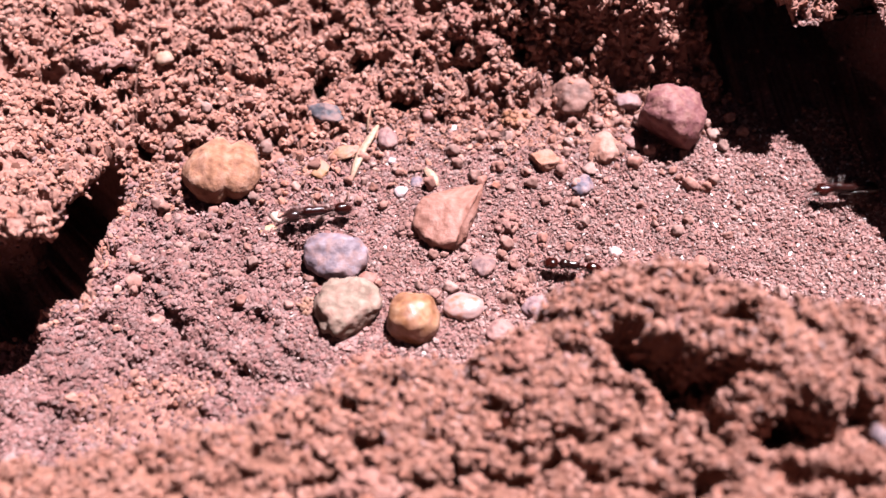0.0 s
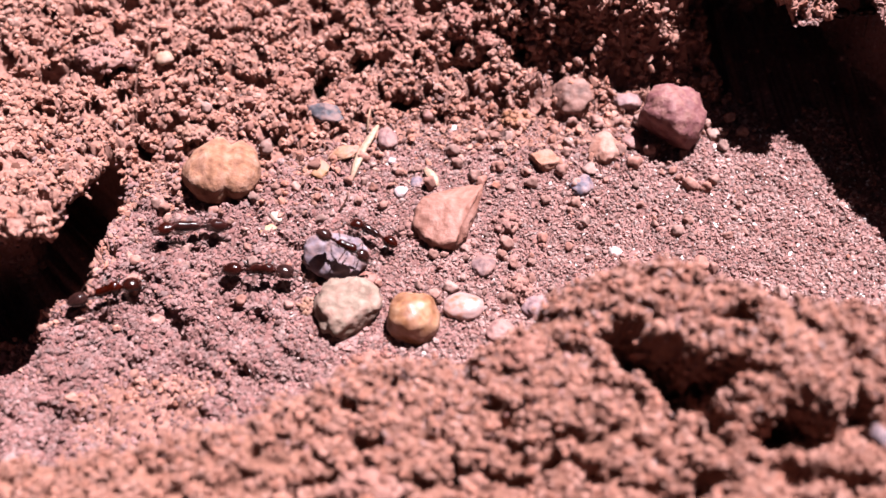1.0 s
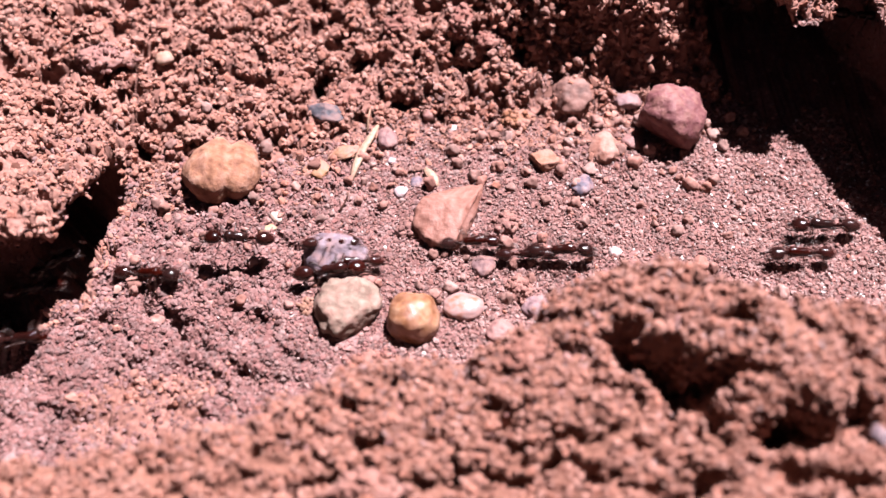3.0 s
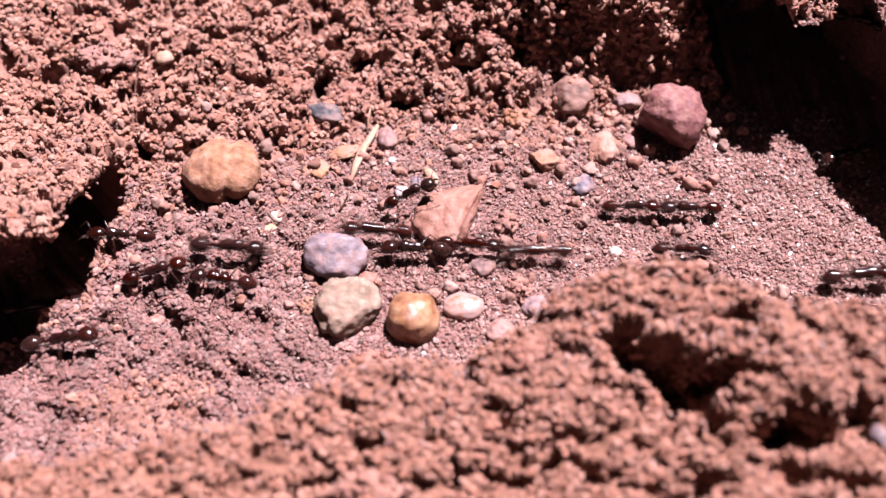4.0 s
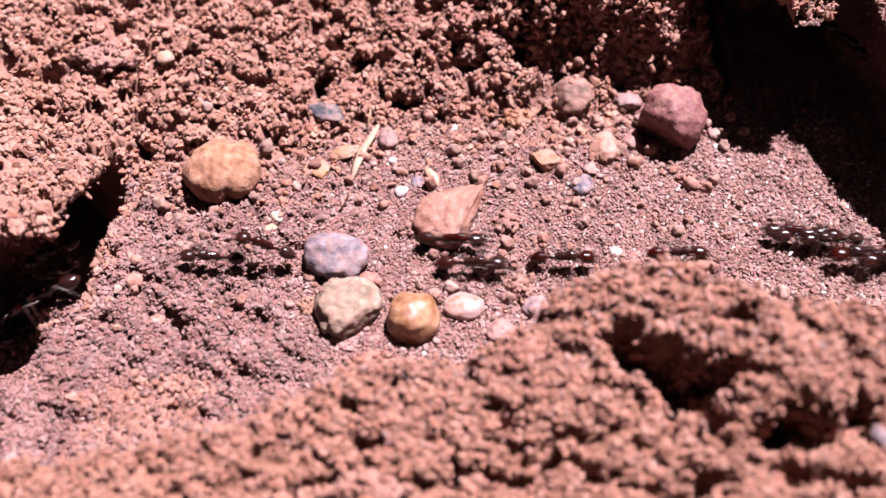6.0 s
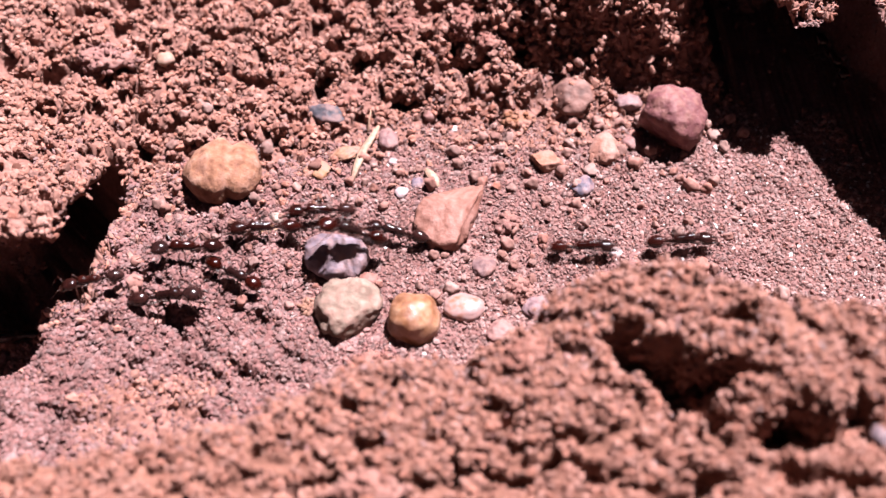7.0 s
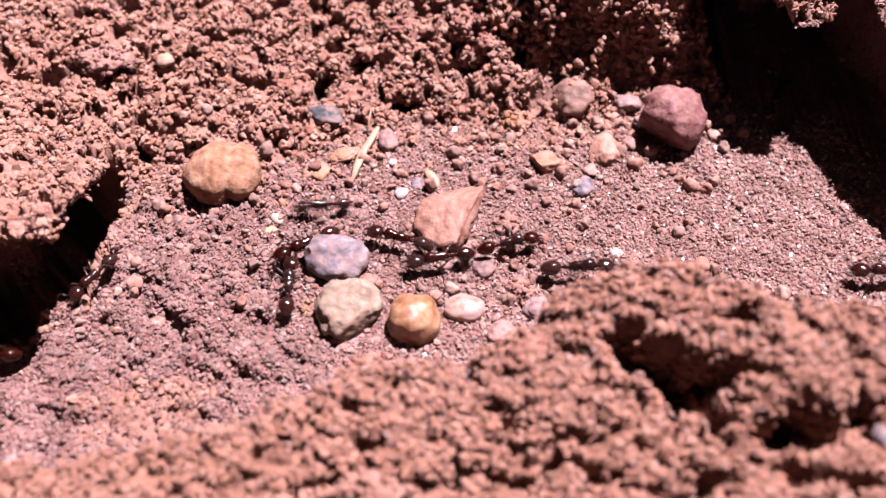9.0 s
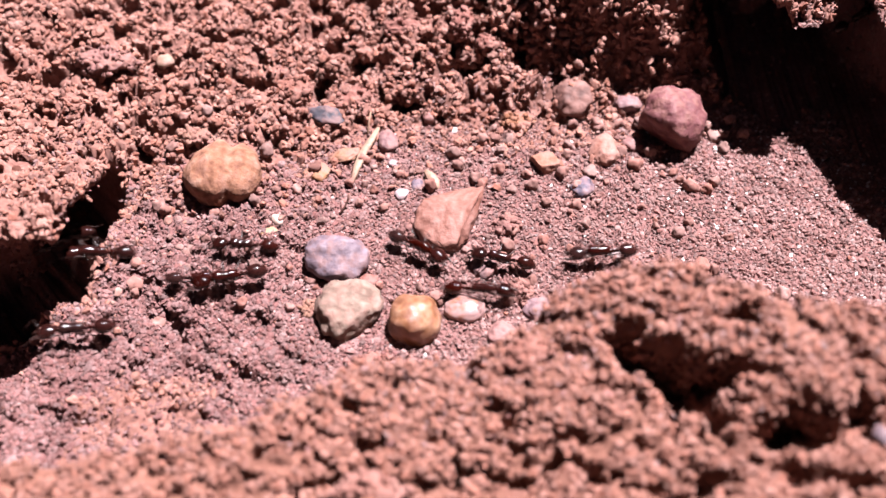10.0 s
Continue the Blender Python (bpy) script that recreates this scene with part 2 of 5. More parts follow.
def land(x, y, fine=True, hung=True):
    """Height of the soil at x, y, all in millimetres; hung: with the lobe and the cliff over the trail."""
    x, y = np.asarray(x, float), np.asarray(y, float)
    wob = wobble(x, y)
    z = trail(x, y)
    # bank beyond the trail
    b = y - foot_of_bank(x) + wob
    foot = np.maximum(foot_of_bank(x), 4 + 0 * x) - wob
    soft = (0.27 + 0.45 * rise(x + 20, 38)) * np.clip(y - foot, 0, 26) + 0.12 * np.clip(y - foot - 26, 0, 60)
    soft = soft * (1 if hung else rise(x + 52, 8))
    back = 0.75 * rise(x - 26, 12) * (1 if hung else 0)
    over = y - scarp_foot(x) + 1.5 * value_noise(x, y, 3.4, 41) + 0.8 * value_noise(x, y, 1.6, 42)
    z = z + ((7 * rise(x - 3, 12) + 6 * rise(x - 19, 9)) * (1 - rise(x - 36, 8)) * np.clip(over / (5.0 + 6.0 * rise(30 - x, 16)), 0, 1) if hung else 0)
    z = z + soft * (1 - back) + (gaps(x, y) if hung else 0)
    if hung:
        d = hood(x, y)
        top = 12.5 - 7.5 * rise(y + 4, 24)
        under = -11 * rise(d + 2.2, 1.6) * (1 - rise(y - 8, 8))
        z = np.where(d > 0, np.maximum(under + (top - under) * (0.5 * rise(d, 1.0) + 0.5 * rise(d - 1.1, 0.6)), soft - 40 * (1 - rise(d, 1.6)) * (1 - rise(y - 6, 6))), z + under)
        cl = (y - edge_of_cliff(x) + wob * 0.8)
        z = z + (19 - 8 * rise(52 - x, 16) + 1.5 * rise(x - 50, 10) + back * soft) * rise(cl + 3, 3.5) * rise(x - 2, 32)
    # heap before the trail
    c = past_crest(x, y)
    hc = crest_height(x)
    heap = hc * rise(c + 2.6, 3) - np.clip(c, 0, 30) * 0.06 + pits(x, y)
    z = z + heap * rise(c + 2.6, 2.6)
    if fine:
        rough = np.clip(rise(b + 2, 5) + rise(c + 2.6, 3) + rise(hood(x, y) - 1, 2), 0, 1)
        onheap = rise(c + 2, 3)
        deep = (1.9 + 0.4 * rise(x + 32, 30) + 1.4 * broken(x, y)) * (1 - onheap) + (1.0 + 0.5 * rise(c - 7, 12)) * onheap
        z = z + rough * ((2.2 - 1.4 * onheap) * value_noise(x, y, 4.5, 5) + (1.0 - 0.5 * onheap) * value_noise(x, y, 2.4, 6) + 0.4 * lumps_of(x, y, 1.2, 5) - deep * pore(x, y) + 0.3)
        left = rise(-8 - x, 20)
        z = z + (1 - rough) * ((0.6 + 1.1 * left) * value_noise(x, y + 0.6 * x, 3.2, 7) + 1.0 * left * value_noise(x, y, 1.3, 10) + 0.25 * lumps_of(x, y, 0.9, 13) - (0.25 + 1.25 * left) * cracks(x, y)) + (0.3 + 0.3 * left * (1 - rough)) * value_noise(x, y, 0.8, 9)
    return z


def lean(x, y):
    """How the soil at x, y hangs out over the trail or is hollowed back under its edge: shifts along x and y, in millimetres."""
    c = y - edge_of_cliff(x) + 0.8 * wobble(x, y)
    d = hood(x, y)
    fade = 1 - rise(y - 8, 8)
    low = (rise(d + 0.9, 0.8) * (1 - rise(d - 1.1, 0.5)) * 17 - rise(d - 1.1, 0.5) * (1 - rise(d - 3, 10)) * 2.6) * fade
    high = rise(c + 4.6, 1.5) * (1 - rise(c - 0.1, 0.6)) * 28 - rise(c - 0.1, 0.6) * (1 - rise(c - 3, 14)) * 4.0
    under = 6 * rise(-gaps(x, y) - 0.8, 5) + 6 * rise(-pits(x, y) - 2, 13)
    hole = pore(x, y) * np.clip(rise(y - foot_of_bank(x) + 2, 4) + rise(d - 3, 2), 0, 1) * (1 - rise(d + 3, 2) * (1 - rise(d - 3, 2)))
    return -0.65 * low + 0.4 * hole, 0.75 * low + high * rise(x - 16, 18) + under + 0.65 * hole


def rough_zone(x, y):
    """1 on the crumbly bank and heap, 0 on the trodden trail."""
    b, c = np.maximum(y - foot_of_bank(x), hood(x, y) * 2), past_crest(x, y)
    patch = np.exp(-((x + 38) / 9) ** 4 - ((y + 27 - 0.35 * (x + 38)) / 5.5) ** 4)
    return np.clip(rise(b + 3, 6) + 0.6 * rise(b + 16, 14) * rise(45 - x, 20) + rise(c + 2, 2) + 0.9 * patch, 0, 1)


# ---- helpers for meshes ----
def part(name, bm, mat, parent=None, label="", smooth=True):
    me = bpy.data.meshes.new(name)
    bm.to_mesh(me)
    bm.free()
    me.materials.append(mat)
    if smooth:
        me.shade_smooth()
    ob = new(name, me)
    ob.parent = parent
    if label:
        tagged(ob, label)
    return ob


# ---- ground ----
def axis(lo, hi, step, far):
    mid = np.arange(lo, hi, step)
    out = step * 1.35 ** np.arange(1, 60)
    tail = np.cumsum(out)
    tail = tail[tail < far]
    return np.concatenate([(lo - tail)[::-1], mid, hi + tail])


def grid_mesh(name, X, Y, Z):
    ny, nx = X.shape
    co = np.stack([X, Y, Z], -1).reshape(-1, 3).astype(np.float32)
    i = np.arange(nx * ny).reshape(ny, nx)
    f = np.stack([i[:-1, :-1], i[:-1, 1:], i[1:, 1:], i[1:, :-1]], -1).reshape(-1, 4)
    return raw_mesh(name, co, f)


def raw_mesh(name, co, faces):
    me = bpy.data.meshes.new(name)
    k = faces.shape[1]
    me.vertices.add(len(co))
    me.vertices.foreach_set("co", np.ascontiguousarray(co, np.float32).ravel())
    me.loops.add(faces.size)
    me.loops.foreach_set("vertex_index", np.ascontiguousarray(faces, np.int32).ravel())
    me.polygons.add(len(faces))
    me.polygons.foreach_set("loop_start", np.arange(0, faces.size, k, dtype=np.int32))
    me.update(calc_edges=True)
    me.validate()
    me.shade_smooth()
    return me


def ground():
    xs, ys = axis(-74, 70, 0.28, 3.0e6), axis(-54, 60, 0.28, 3.0e6)
    X, Y = np.meshgrid(xs, ys)
    far = rise(np.maximum(np.abs(X) - 200, np.abs(Y) - 200), 400)
    Z = land(np.clip(X, -600, 600), np.clip(Y, -600, 600)) * (1 - far)
    dx, dy = lean(X, Y)
    near = rise(300 - np.maximum(np.abs(X), np.abs(Y)), 200)
    kind = np.where(past_crest(X, Y) > -1.6, 2, np.where(rough_zone(X, Y) < 0.45, 1, 0))
    X, Y, Z = draw_to_camera(X + dx, Y + dy, Z, camera_share(X, Y) * near)
    me = grid_mesh("ground", X * MM, Y * MM, Z * MM)
    for m in (SOIL, TRODDEN, HEAPED):
        me.materials.append(m)
    me.polygons.foreach_set("material_index", np.ascontiguousarray(kind[:-1, :-1].ravel(), np.int32))
    tagged(new("ground", me), "crumbly red soil with a trodden ant trail in a hollow", "ground", kind="structure")


def stone_shape(seed, sub=2, lumps=0.35, cuts=0, planes=(), pitted=1.0):
    """A unit lump: an icosphere pushed about by noise and planed by a few flats."""
    r = random.Random(seed)
    bm = bmesh.new()
    bmesh.ops.create_icosphere(bm, subdivisions=sub, radius=1)
    off = Vector((r.uniform(-50, 50), r.uniform(-50, 50), r.uniform(-50, 50)))
    flats = [(Vector((r.gauss(0, 1), r.gauss(0, 1), r.gauss(0, 1))).normalized(), r.uniform(0.62, 0.88)) for _ in range(cuts)]
    flats += [(Vector(p[:3]).normalized(), p[3]) for p in planes]
    for v in bm.verts:
        p = v.co.copy()
        p *= 1 + lumps * (noise.noise(p * 1.1 + off) + 0.45 * noise.noise(p * 2.7 + off))
        for nrm, d in flats:
            over = p.dot(nrm) - d
            if over > 0:
                p -= nrm * over * 0.86
        if sub > 2:
            p *= 1 + pitted * (0.09 * noise.noise(p * 3.7 + off) + 0.06 * noise.noise(p * 9 + off) - 0.05 * max(noise.noise(p * 6 - off), 0))
        v.co = p
    return bm


def crumb_shape(seed, sub):
    """A knobbly unit crumb: a few knobs grown together."""
    r = random.Random(seed)
    bm = bmesh.new()
    bmesh.ops.create_icosphere(bm, subdivisions=sub, radius=1)
    knobs = [(Vector((r.gauss(0, 1), r.gauss(0, 1), r.gauss(0, 1))).normalized(), r.uniform(0.3, 0.8)) for _ in range(7)]
    flats = [(Vector((r.gauss(0, 1), r.gauss(0, 1), r.gauss(0, 1))).normalized(), r.uniform(0.55, 0.85)) for _ in range(6)]
    for v in bm.verts:
        d = v.co.normalized()
        p = d * (0.62 + max(h * max(d.dot(k), 0) ** 3 for k, h in knobs) + r.uniform(-0.17, 0.17))
        for nrm, lim in flats:
            p -= nrm * max(p.dot(nrm) - lim, 0) * 0.9
        v.co = p
    return bm


def grain_shape(seed):
    """An angular unit grain of eight faces."""
    r = random.Random(seed)
    bm = bmesh.new()
    v = [bm.verts.new(Vector(d) * r.uniform(0.6, 1.35) + Vector((r.uniform(-0.3, 0.3), r.uniform(-0.3, 0.3), r.uniform(-0.3, 0.3)))) for d in ((1, 0, 0), (0, 1, 0), (-1, 0, 0), (0, -1, 0), (0, 0, 1), (0, 0, -1))]
    for k in range(4):
        bm.faces.new((v[k], v[(k + 1) % 4], v[4]))
        bm.faces.new((v[(k + 1) % 4], v[k], v[5]))
    bm.verts.index_update()
    return bm


GX, GY = np.arange(-76, 72.01, 0.16), np.arange(-56, 62.01, 0.16)
LAND = land(*np.meshgrid(GX, GY))


def height(x, y):
    """Height of the soil read from a fine table, between its points."""
    u, v = np.clip((x - GX[0]) / 0.16, 0, len(GX) - 1.001), np.clip((y - GY[0]) / 0.16, 0, len(GY) - 1.001)
    i, j = u.astype(int), v.astype(int)
    f, g = u - i, v - j
    return (LAND[j, i] * (1 - f) + LAND[j, i + 1] * f) * (1 - g) + (LAND[j + 1, i] * (1 - f) + LAND[j + 1, i + 1] * f) * g


def scatter(name, label, mat, count, box, size, density, seed, sink=0.15, flat=0.75, sub=2, pile=0.0, knobbly=True, skew=1.8, squash=1.0):
    """Loose grains strewn over the soil, too many to count, in one mesh."""
    rs = np.random.RandomState(seed)
    kinds = []
    for k in range(8):
        bm = crumb_shape(seed * 31 + k, sub) if knobbly else grain_shape(seed * 31 + k)
        bm.verts.ensure_lookup_table()
        kinds.append((np.array([v.co for v in bm.verts]), np.array([[v.index for v in f.verts] for f in bm.faces])))
        bm.free()
    x, y = rs.uniform(box[0], box[1], count * 9), rs.uniform(box[2], box[3], count * 9)
    sx, sy = (height(x + 0.25, y) - height(x - 0.25, y)) / 0.5, (height(x, y + 0.25) - height(x, y - 0.25)) / 0.5
    area = np.sqrt(1 + np.minimum(sx * sx + sy * sy, 8))
    keep = rs.rand(count * 9) < density(x, y) * area / (3.0 if knobbly else 1.15)
    x, y, sx, sy, area = x[keep][:count], y[keep][:count], sx[keep][:count], sy[keep][:count], area[keep][:count]
    n = len(x)
    rad = size[0] * (size[1] / size[0]) ** (rs.rand(n) ** skew)
    near = rise(past_crest(x, y), 4)
    nearing = camera_share(x, y)
    dx, dy = lean(x, y)
    out = rad * (flat - sink * 2 - 0.35 * near) + pile * (1 - 0.5 * near) * (rs.rand(n) ** 2 + (2.5 * broken(x, y) * (1 - rise(x - 17, 9)) * rs.rand(n) ** 3))
    z = height(x, y) + out / area
    dx, dy = dx - np.clip(sx, -2.5, 2.5) * out / area, dy - np.clip(sy, -2.5, 2.5) * out / area
    q = rs.normal(size=(n, 4))
    q /= np.linalg.norm(q, axis=1)[:, None]
    w, a, b, c = q.T
    R = np.stack([1 - 2 * (b * b + c * c), 2 * (a * b - c * w), 2 * (a * c + b * w), 2 * (a * b + c * w), 1 - 2 * (a * a + c * c), 2 * (b * c - a * w),
                  2 * (a * c - b * w), 2 * (b * c + a * w), 1 - 2 * (a * a + b * b)], -1).reshape(n, 3, 3)
    stretch = rs.uniform(0.5, 1.5, (n, 3))
    which = rs.randint(0, 8, n)
    cos, faces, base = [], [], 0
    for k, (v, f) in enumerate(kinds):
        s = np.where(which == k)[0]
        p = np.einsum("nij,nvj->nvi", R[s], v[None] * stretch[s][:, None]) * rad[s][:, None, None]
        p[..., 2] *= squash
        p += np.stack(draw_to_camera(x[s] + dx[s], y[s] + dy[s], z[s], nearing[s]), -1)[:, None]
        cos.append(p.reshape(-1, 3))
        faces.append((f[None] + (base + np.arange(len(s)) * len(v))[:, None, None]).reshape(-1, 3))
        base += len(s) * len(v)
    me = raw_mesh(name, np.concatenate(cos) * MM, np.concatenate(faces))
    me.materials.append(mat)
    me.shade_flat()
    return tagged(new(name, me), label, "soil", kind="stuff")


ground()
BANKS, HEAP = (-72, 66, -26, 58), (-62, 60, -52, -8)
scatter("soil_crumbs", "loose crumbs of dry red soil lying on the bank", CRUMB, 9000, BANKS, (0.3, 0.7), lambda x, y: rough_zone(x, y) * (1 - pore(x, y)) ** 3 *  (past_crest(x, y) < -2.5), 3, pile=0.45, sink=0.2, skew=1.3)
scatter("fine_soil_crumbs", "fine crumbs of dry red soil between the larger ones", CRUMB, 8500, BANKS, (0.12, 0.34), lambda x, y: (0.12 + 0.88 * rough_zone(x, y)) * (1 - pore(x, y)) ** 3 * (1 - 0.85 * broken(x, y)) * (past_crest(x, y) < -2.5), 4, sub=1, pile=0.1)
scatter("scarp_crumbs", "single red soil crumbs standing out of the dark upper bank", CRUMB, 1500, (-2, 48, 30, 48), (0.34, 0.8), lambda x, y: broken(x, y) * (0.9 - 0.6 * rise(x - 15, 13)) * (0.25 + 0.75 * rise(value_noise(x, y, 3.2, 61) + 0.1, 0.15)), 23, pile=0.6, sink=0.1, skew=1.2)
scatter("heap_crumbs", "soft brown crumbs of soil on the near heap", HEAP_CRUMB, 9000, HEAP, (0.28, 0.6), lambda x, y: rise(past_crest(x, y) + 1, 2) * (1 - pore(x, y)) ** 2, 9, sub=1, pile=0.5, sink=0.16, skew=1.4)
scatter("pit_crumbs", "brown soil crumbs clinging inside the crevices of the heap", HEAP_CRUMB, 900, (14, 52, -48, -18), (0.3, 0.75), lambda x, y: rise(-pits(x, y) - 1.5, 3), 27, pile=0.6, sink=0.12, skew=1.2)
scatter("fine_heap_crumbs", "fine brown soil crumbs on the near heap", HEAP_CRUMB, 9000, HEAP, (0.12, 0.3), lambda x, y: rise(past_crest(x, y) + 1, 2) * (1 - pore(x, y)), 10, sub=1, pile=0.15)
scatter("trail_grit", "fine pinkish grit and quartz grains on the trodden trail", GRIT, 19000, (-60, 70, -36, 36), (0.16, 0.5), lambda x, y: (1.02 - 0.85 * rough_zone(x, y)) * (0.08 + 0.92 * rise(x + 38, 40)), 5, sub=1, skew=2.0, squash=0.8, sink=0.15)
scatter("angular_grit", "angular pinkish sand grains strewn along the trail", GRIT, 34000, (-44, 70, -30, 36), (0.12, 0.36), lambda x, y: (1.02 - 0.85 * rough_zone(x, y)) * (0.1 + 0.9 * rise(x + 36, 36)), 15, knobbly=False, skew=1.4, squash=0.8)
scatter("crust_flakes", "small mauve-brown flakes of trodden crust on the slope", FINE, 9000, (-60, -2, -36, 22), (0.22, 0.56), lambda x, y: (1.0 - 0.9 * rough_zone(x, y)) * rise(4 - x, 22) * (1 - cracks(x, y)) * (0.3 + 0.7 * rise(value_noise(x, y, 4, 51) + 0.15, 0.2)), 18, sub=1, skew=1.2, squash=0.6, sink=0.22)
scatter("trodden_grit", "fine mauve-brown grit pressed into the trodden slope", FINE, 30000, (-60, 70, -36, 34), (0.08, 0.3), lambda x, y: (1.0 - 0.9 * rough_zone(x, y)) * (1 - 0.6 * rise(x + 30, 30)) * (1 - 0.8 * cracks(x, y)), 8, knobbly=False, skew=1.5, squash=0.7)
scatter("quartz_grains", "pale quartz grains glinting in the grit", QUARTZ, 1500, (-30, 66, -22, 26), (0.12, 0.38), lambda x, y: (1 - rough_zone(x, y)) * (0.25 + 0.75 * rise(x - 2, 30)), 6, knobbly=False, skew=2.2, squash=0.8)


def loose_crumbs():
    """Larger crumbs that lie singly along the foot of the bank and on the trail."""
    r = random.Random(21)
    shapes = []
    for k in range(6):
        bm = stone_shape(300 + k, 3, 0.6, 9)
        for v in bm.verts:
            v.co *= 0.8 * MM
        me = bpy.data.meshes.new("soil_crumb")
        bm.to_mesh(me)
        bm.free()
        me.materials.append(LOOSE)
        me.shade_smooth()
        shapes.append(me)
    for k in range(300):
        x, y = r.uniform(-44, 46), r.uniform(-12, 27) if k % 3 else r.uniform(8, 28)
        s = 0.5 + 0.95 * r.random() ** 1.9
        ob = new("soil_crumb", shapes[k % 6])
        ob.matrix_world = pose(x * MM, y * MM, (float(land(x, y)) + 0.45 * s) * MM, r.uniform(0, 360), r.uniform(0, 360), r.uniform(0, 360))
        ob.scale = (s, s, s)
        tagged(ob, "small rounded crumb of dry red soil on the trail", "soil crumb", "loose crumbs by the trail")


LOOSE = material("loose_crumb", [(0.10, 0.045, 0.036), (0.155, 0.074, 0.061), (0.21, 0.11, 0.095)], 0.95, 1500, 300, 0.9, 0.2)
loose_crumbs()

# ---- stones, clods and plant scraps ----
def encrust(bm, half, seed):
    """Cover a clod with the crumbs that it is made of."""
    r = random.Random(seed + 900)
    spots = [v.co.copy() for v in bm.verts]
    for v in bm.verts:
        v.co *= 0.9
    for _ in range(int(26 + 7 * half[0] * half[1])):
        at, size = r.choice(spots), r.uniform(0.22, 0.62) * MM
        knob = crumb_shape(r.randrange(9999), 2 if size > 0.4 * MM else 1)
        turn = pose(0, 0, 0, r.uniform(0, 360), r.uniform(0, 360), r.uniform(0, 360))
        knob.verts.index_update()
        made = [bm.verts.new(at * r.uniform(0.88, 1.0) + (turn @ v.co) * size) for v in knob.verts]
        for f in knob.faces:
            bm.faces.new([made[v.index] for v in f.verts])
        knob.free()


def pebble(name, label, category, x, y, half, colours, seed=1, rz=0, tilt=0, cuts=5, lumps=0.22, rough=0.7, coat=0.0, lobes=None, sink=0.44, swell=False, blotch=400.0, bump=0.7, group="", dust=0.5, planes=(), tip=None, pitted=0.9):
    """One stone: half = half length, half depth, half height in millimetres."""
    bm = stone_shape(seed, 4 if half[0] > 1.6 else 3, lumps, cuts, planes, 2.6 if name == "soil_clod" else (0.3 if coat else pitted))
    if tip:
        d = Vector(tip[:3]).normalized()
        for v in bm.verts:
            s = max(v.co.dot(d) - 0.1, 0)
            along = v.co.dot(d)
            v.co = (v.co - d * along) * (1 - 0.62 * min(s, 1)) + d * (along + s * tip[3])
    if lobes:
        for v in bm.verts:
            if v.co.x > lobes[0]:
                v.co.z *= lobes[1]
            v.co *= 1 - lobes[2] * math.exp(-((v.co.x - lobes[0]) / 0.16) ** 2)
    for v in bm.verts:
        v.co = Vector((v.co.x * half[0], v.co.y * half[1], v.co.z * half[2])) * MM
    if name == "soil_clod":
        dust, bump = 0.85, 1.0
    if name == "bark_flake":
        dust = 0.8
    if name == "soil_clod":
        encrust(bm, half, seed)
    z = float(land(x, y, False))
    # on the heap, stones are moved and shrunk towards the camera with it
    k = float(camera_share(x, y)) if past_crest(x, y) > -0.5 else 0.0
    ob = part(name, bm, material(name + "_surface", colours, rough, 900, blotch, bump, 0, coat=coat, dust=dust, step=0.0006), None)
    ob.matrix_world = pose(*(v * MM for v in draw_to_camera(x, y, z + half[2] * sink, k)), tilt, 0, rz)
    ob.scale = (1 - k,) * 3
    tagged(ob, label, category, group)
    if swell:
        SWELLS.append((x, y, max(half[0], half[1]) * 0.95, half[2] * 1.4, z))
    return ob


SWELLS = []
pebble('pebble', 'yellow-brown two-lobed earthy pebble at the foot of the bank', 'pebble', -32.3, 12.9, (5.42, 5.69, 4.03), [(0.095, 0.037, 0.02), (0.17, 0.077, 0.045), (0.218, 0.121, 0.086)], seed=11, cuts=0, lumps=0.1, lobes=(0.24, 0.95, 0.24), sink=0.5, dust=0.28, rough=0.92, bump=1.0, pitted=0.5)
pebble('pebble', 'lilac-grey angular pebble lying in the middle of the trail', 'pebble', -14.5, -2.1, (4.16, 3.79, 3.0), [(0.075, 0.053, 0.066), (0.122, 0.09, 0.109), (0.177, 0.136, 0.155)], seed=12, cuts=4, swell=True, sink=0.54, planes=((0.3, -0.6, 0.65, 0.7),))
pebble('pebble', 'pale greenish-tan rough pebble beside the trail', 'pebble', -12.6, -11.3, (4.28, 4.7, 3.05), [(0.088, 0.057, 0.043), (0.146, 0.101, 0.079), (0.19, 0.136, 0.114)], seed=13, cuts=2, lumps=0.24, rough=0.88, sink=0.5, pitted=1.3, bump=1.0, planes=((0.1, -0.35, 0.9, 0.72),))
pebble('pebble', 'smooth amber-orange pebble with a waxy shine', 'pebble', -4.0, -13.1, (3.50, 3.53, 3.35), [(0.102, 0.039, 0.017), (0.177, 0.081, 0.04), (0.245, 0.14, 0.089)], seed=14, dust=0.35, cuts=0, lumps=0.17, rough=0.48, coat=0.06, bump=0.4)
pebble('pebble', 'small pinkish-white oval quartz pebble', 'pebble', 2.8, -10.5, (2.87, 2.28, 1.30), [(0.187, 0.077, 0.05), (0.245, 0.149, 0.139), (0.265, 0.192, 0.198)], seed=15, cuts=2, lumps=0.1, rough=0.3, coat=0.3, bump=0.15)
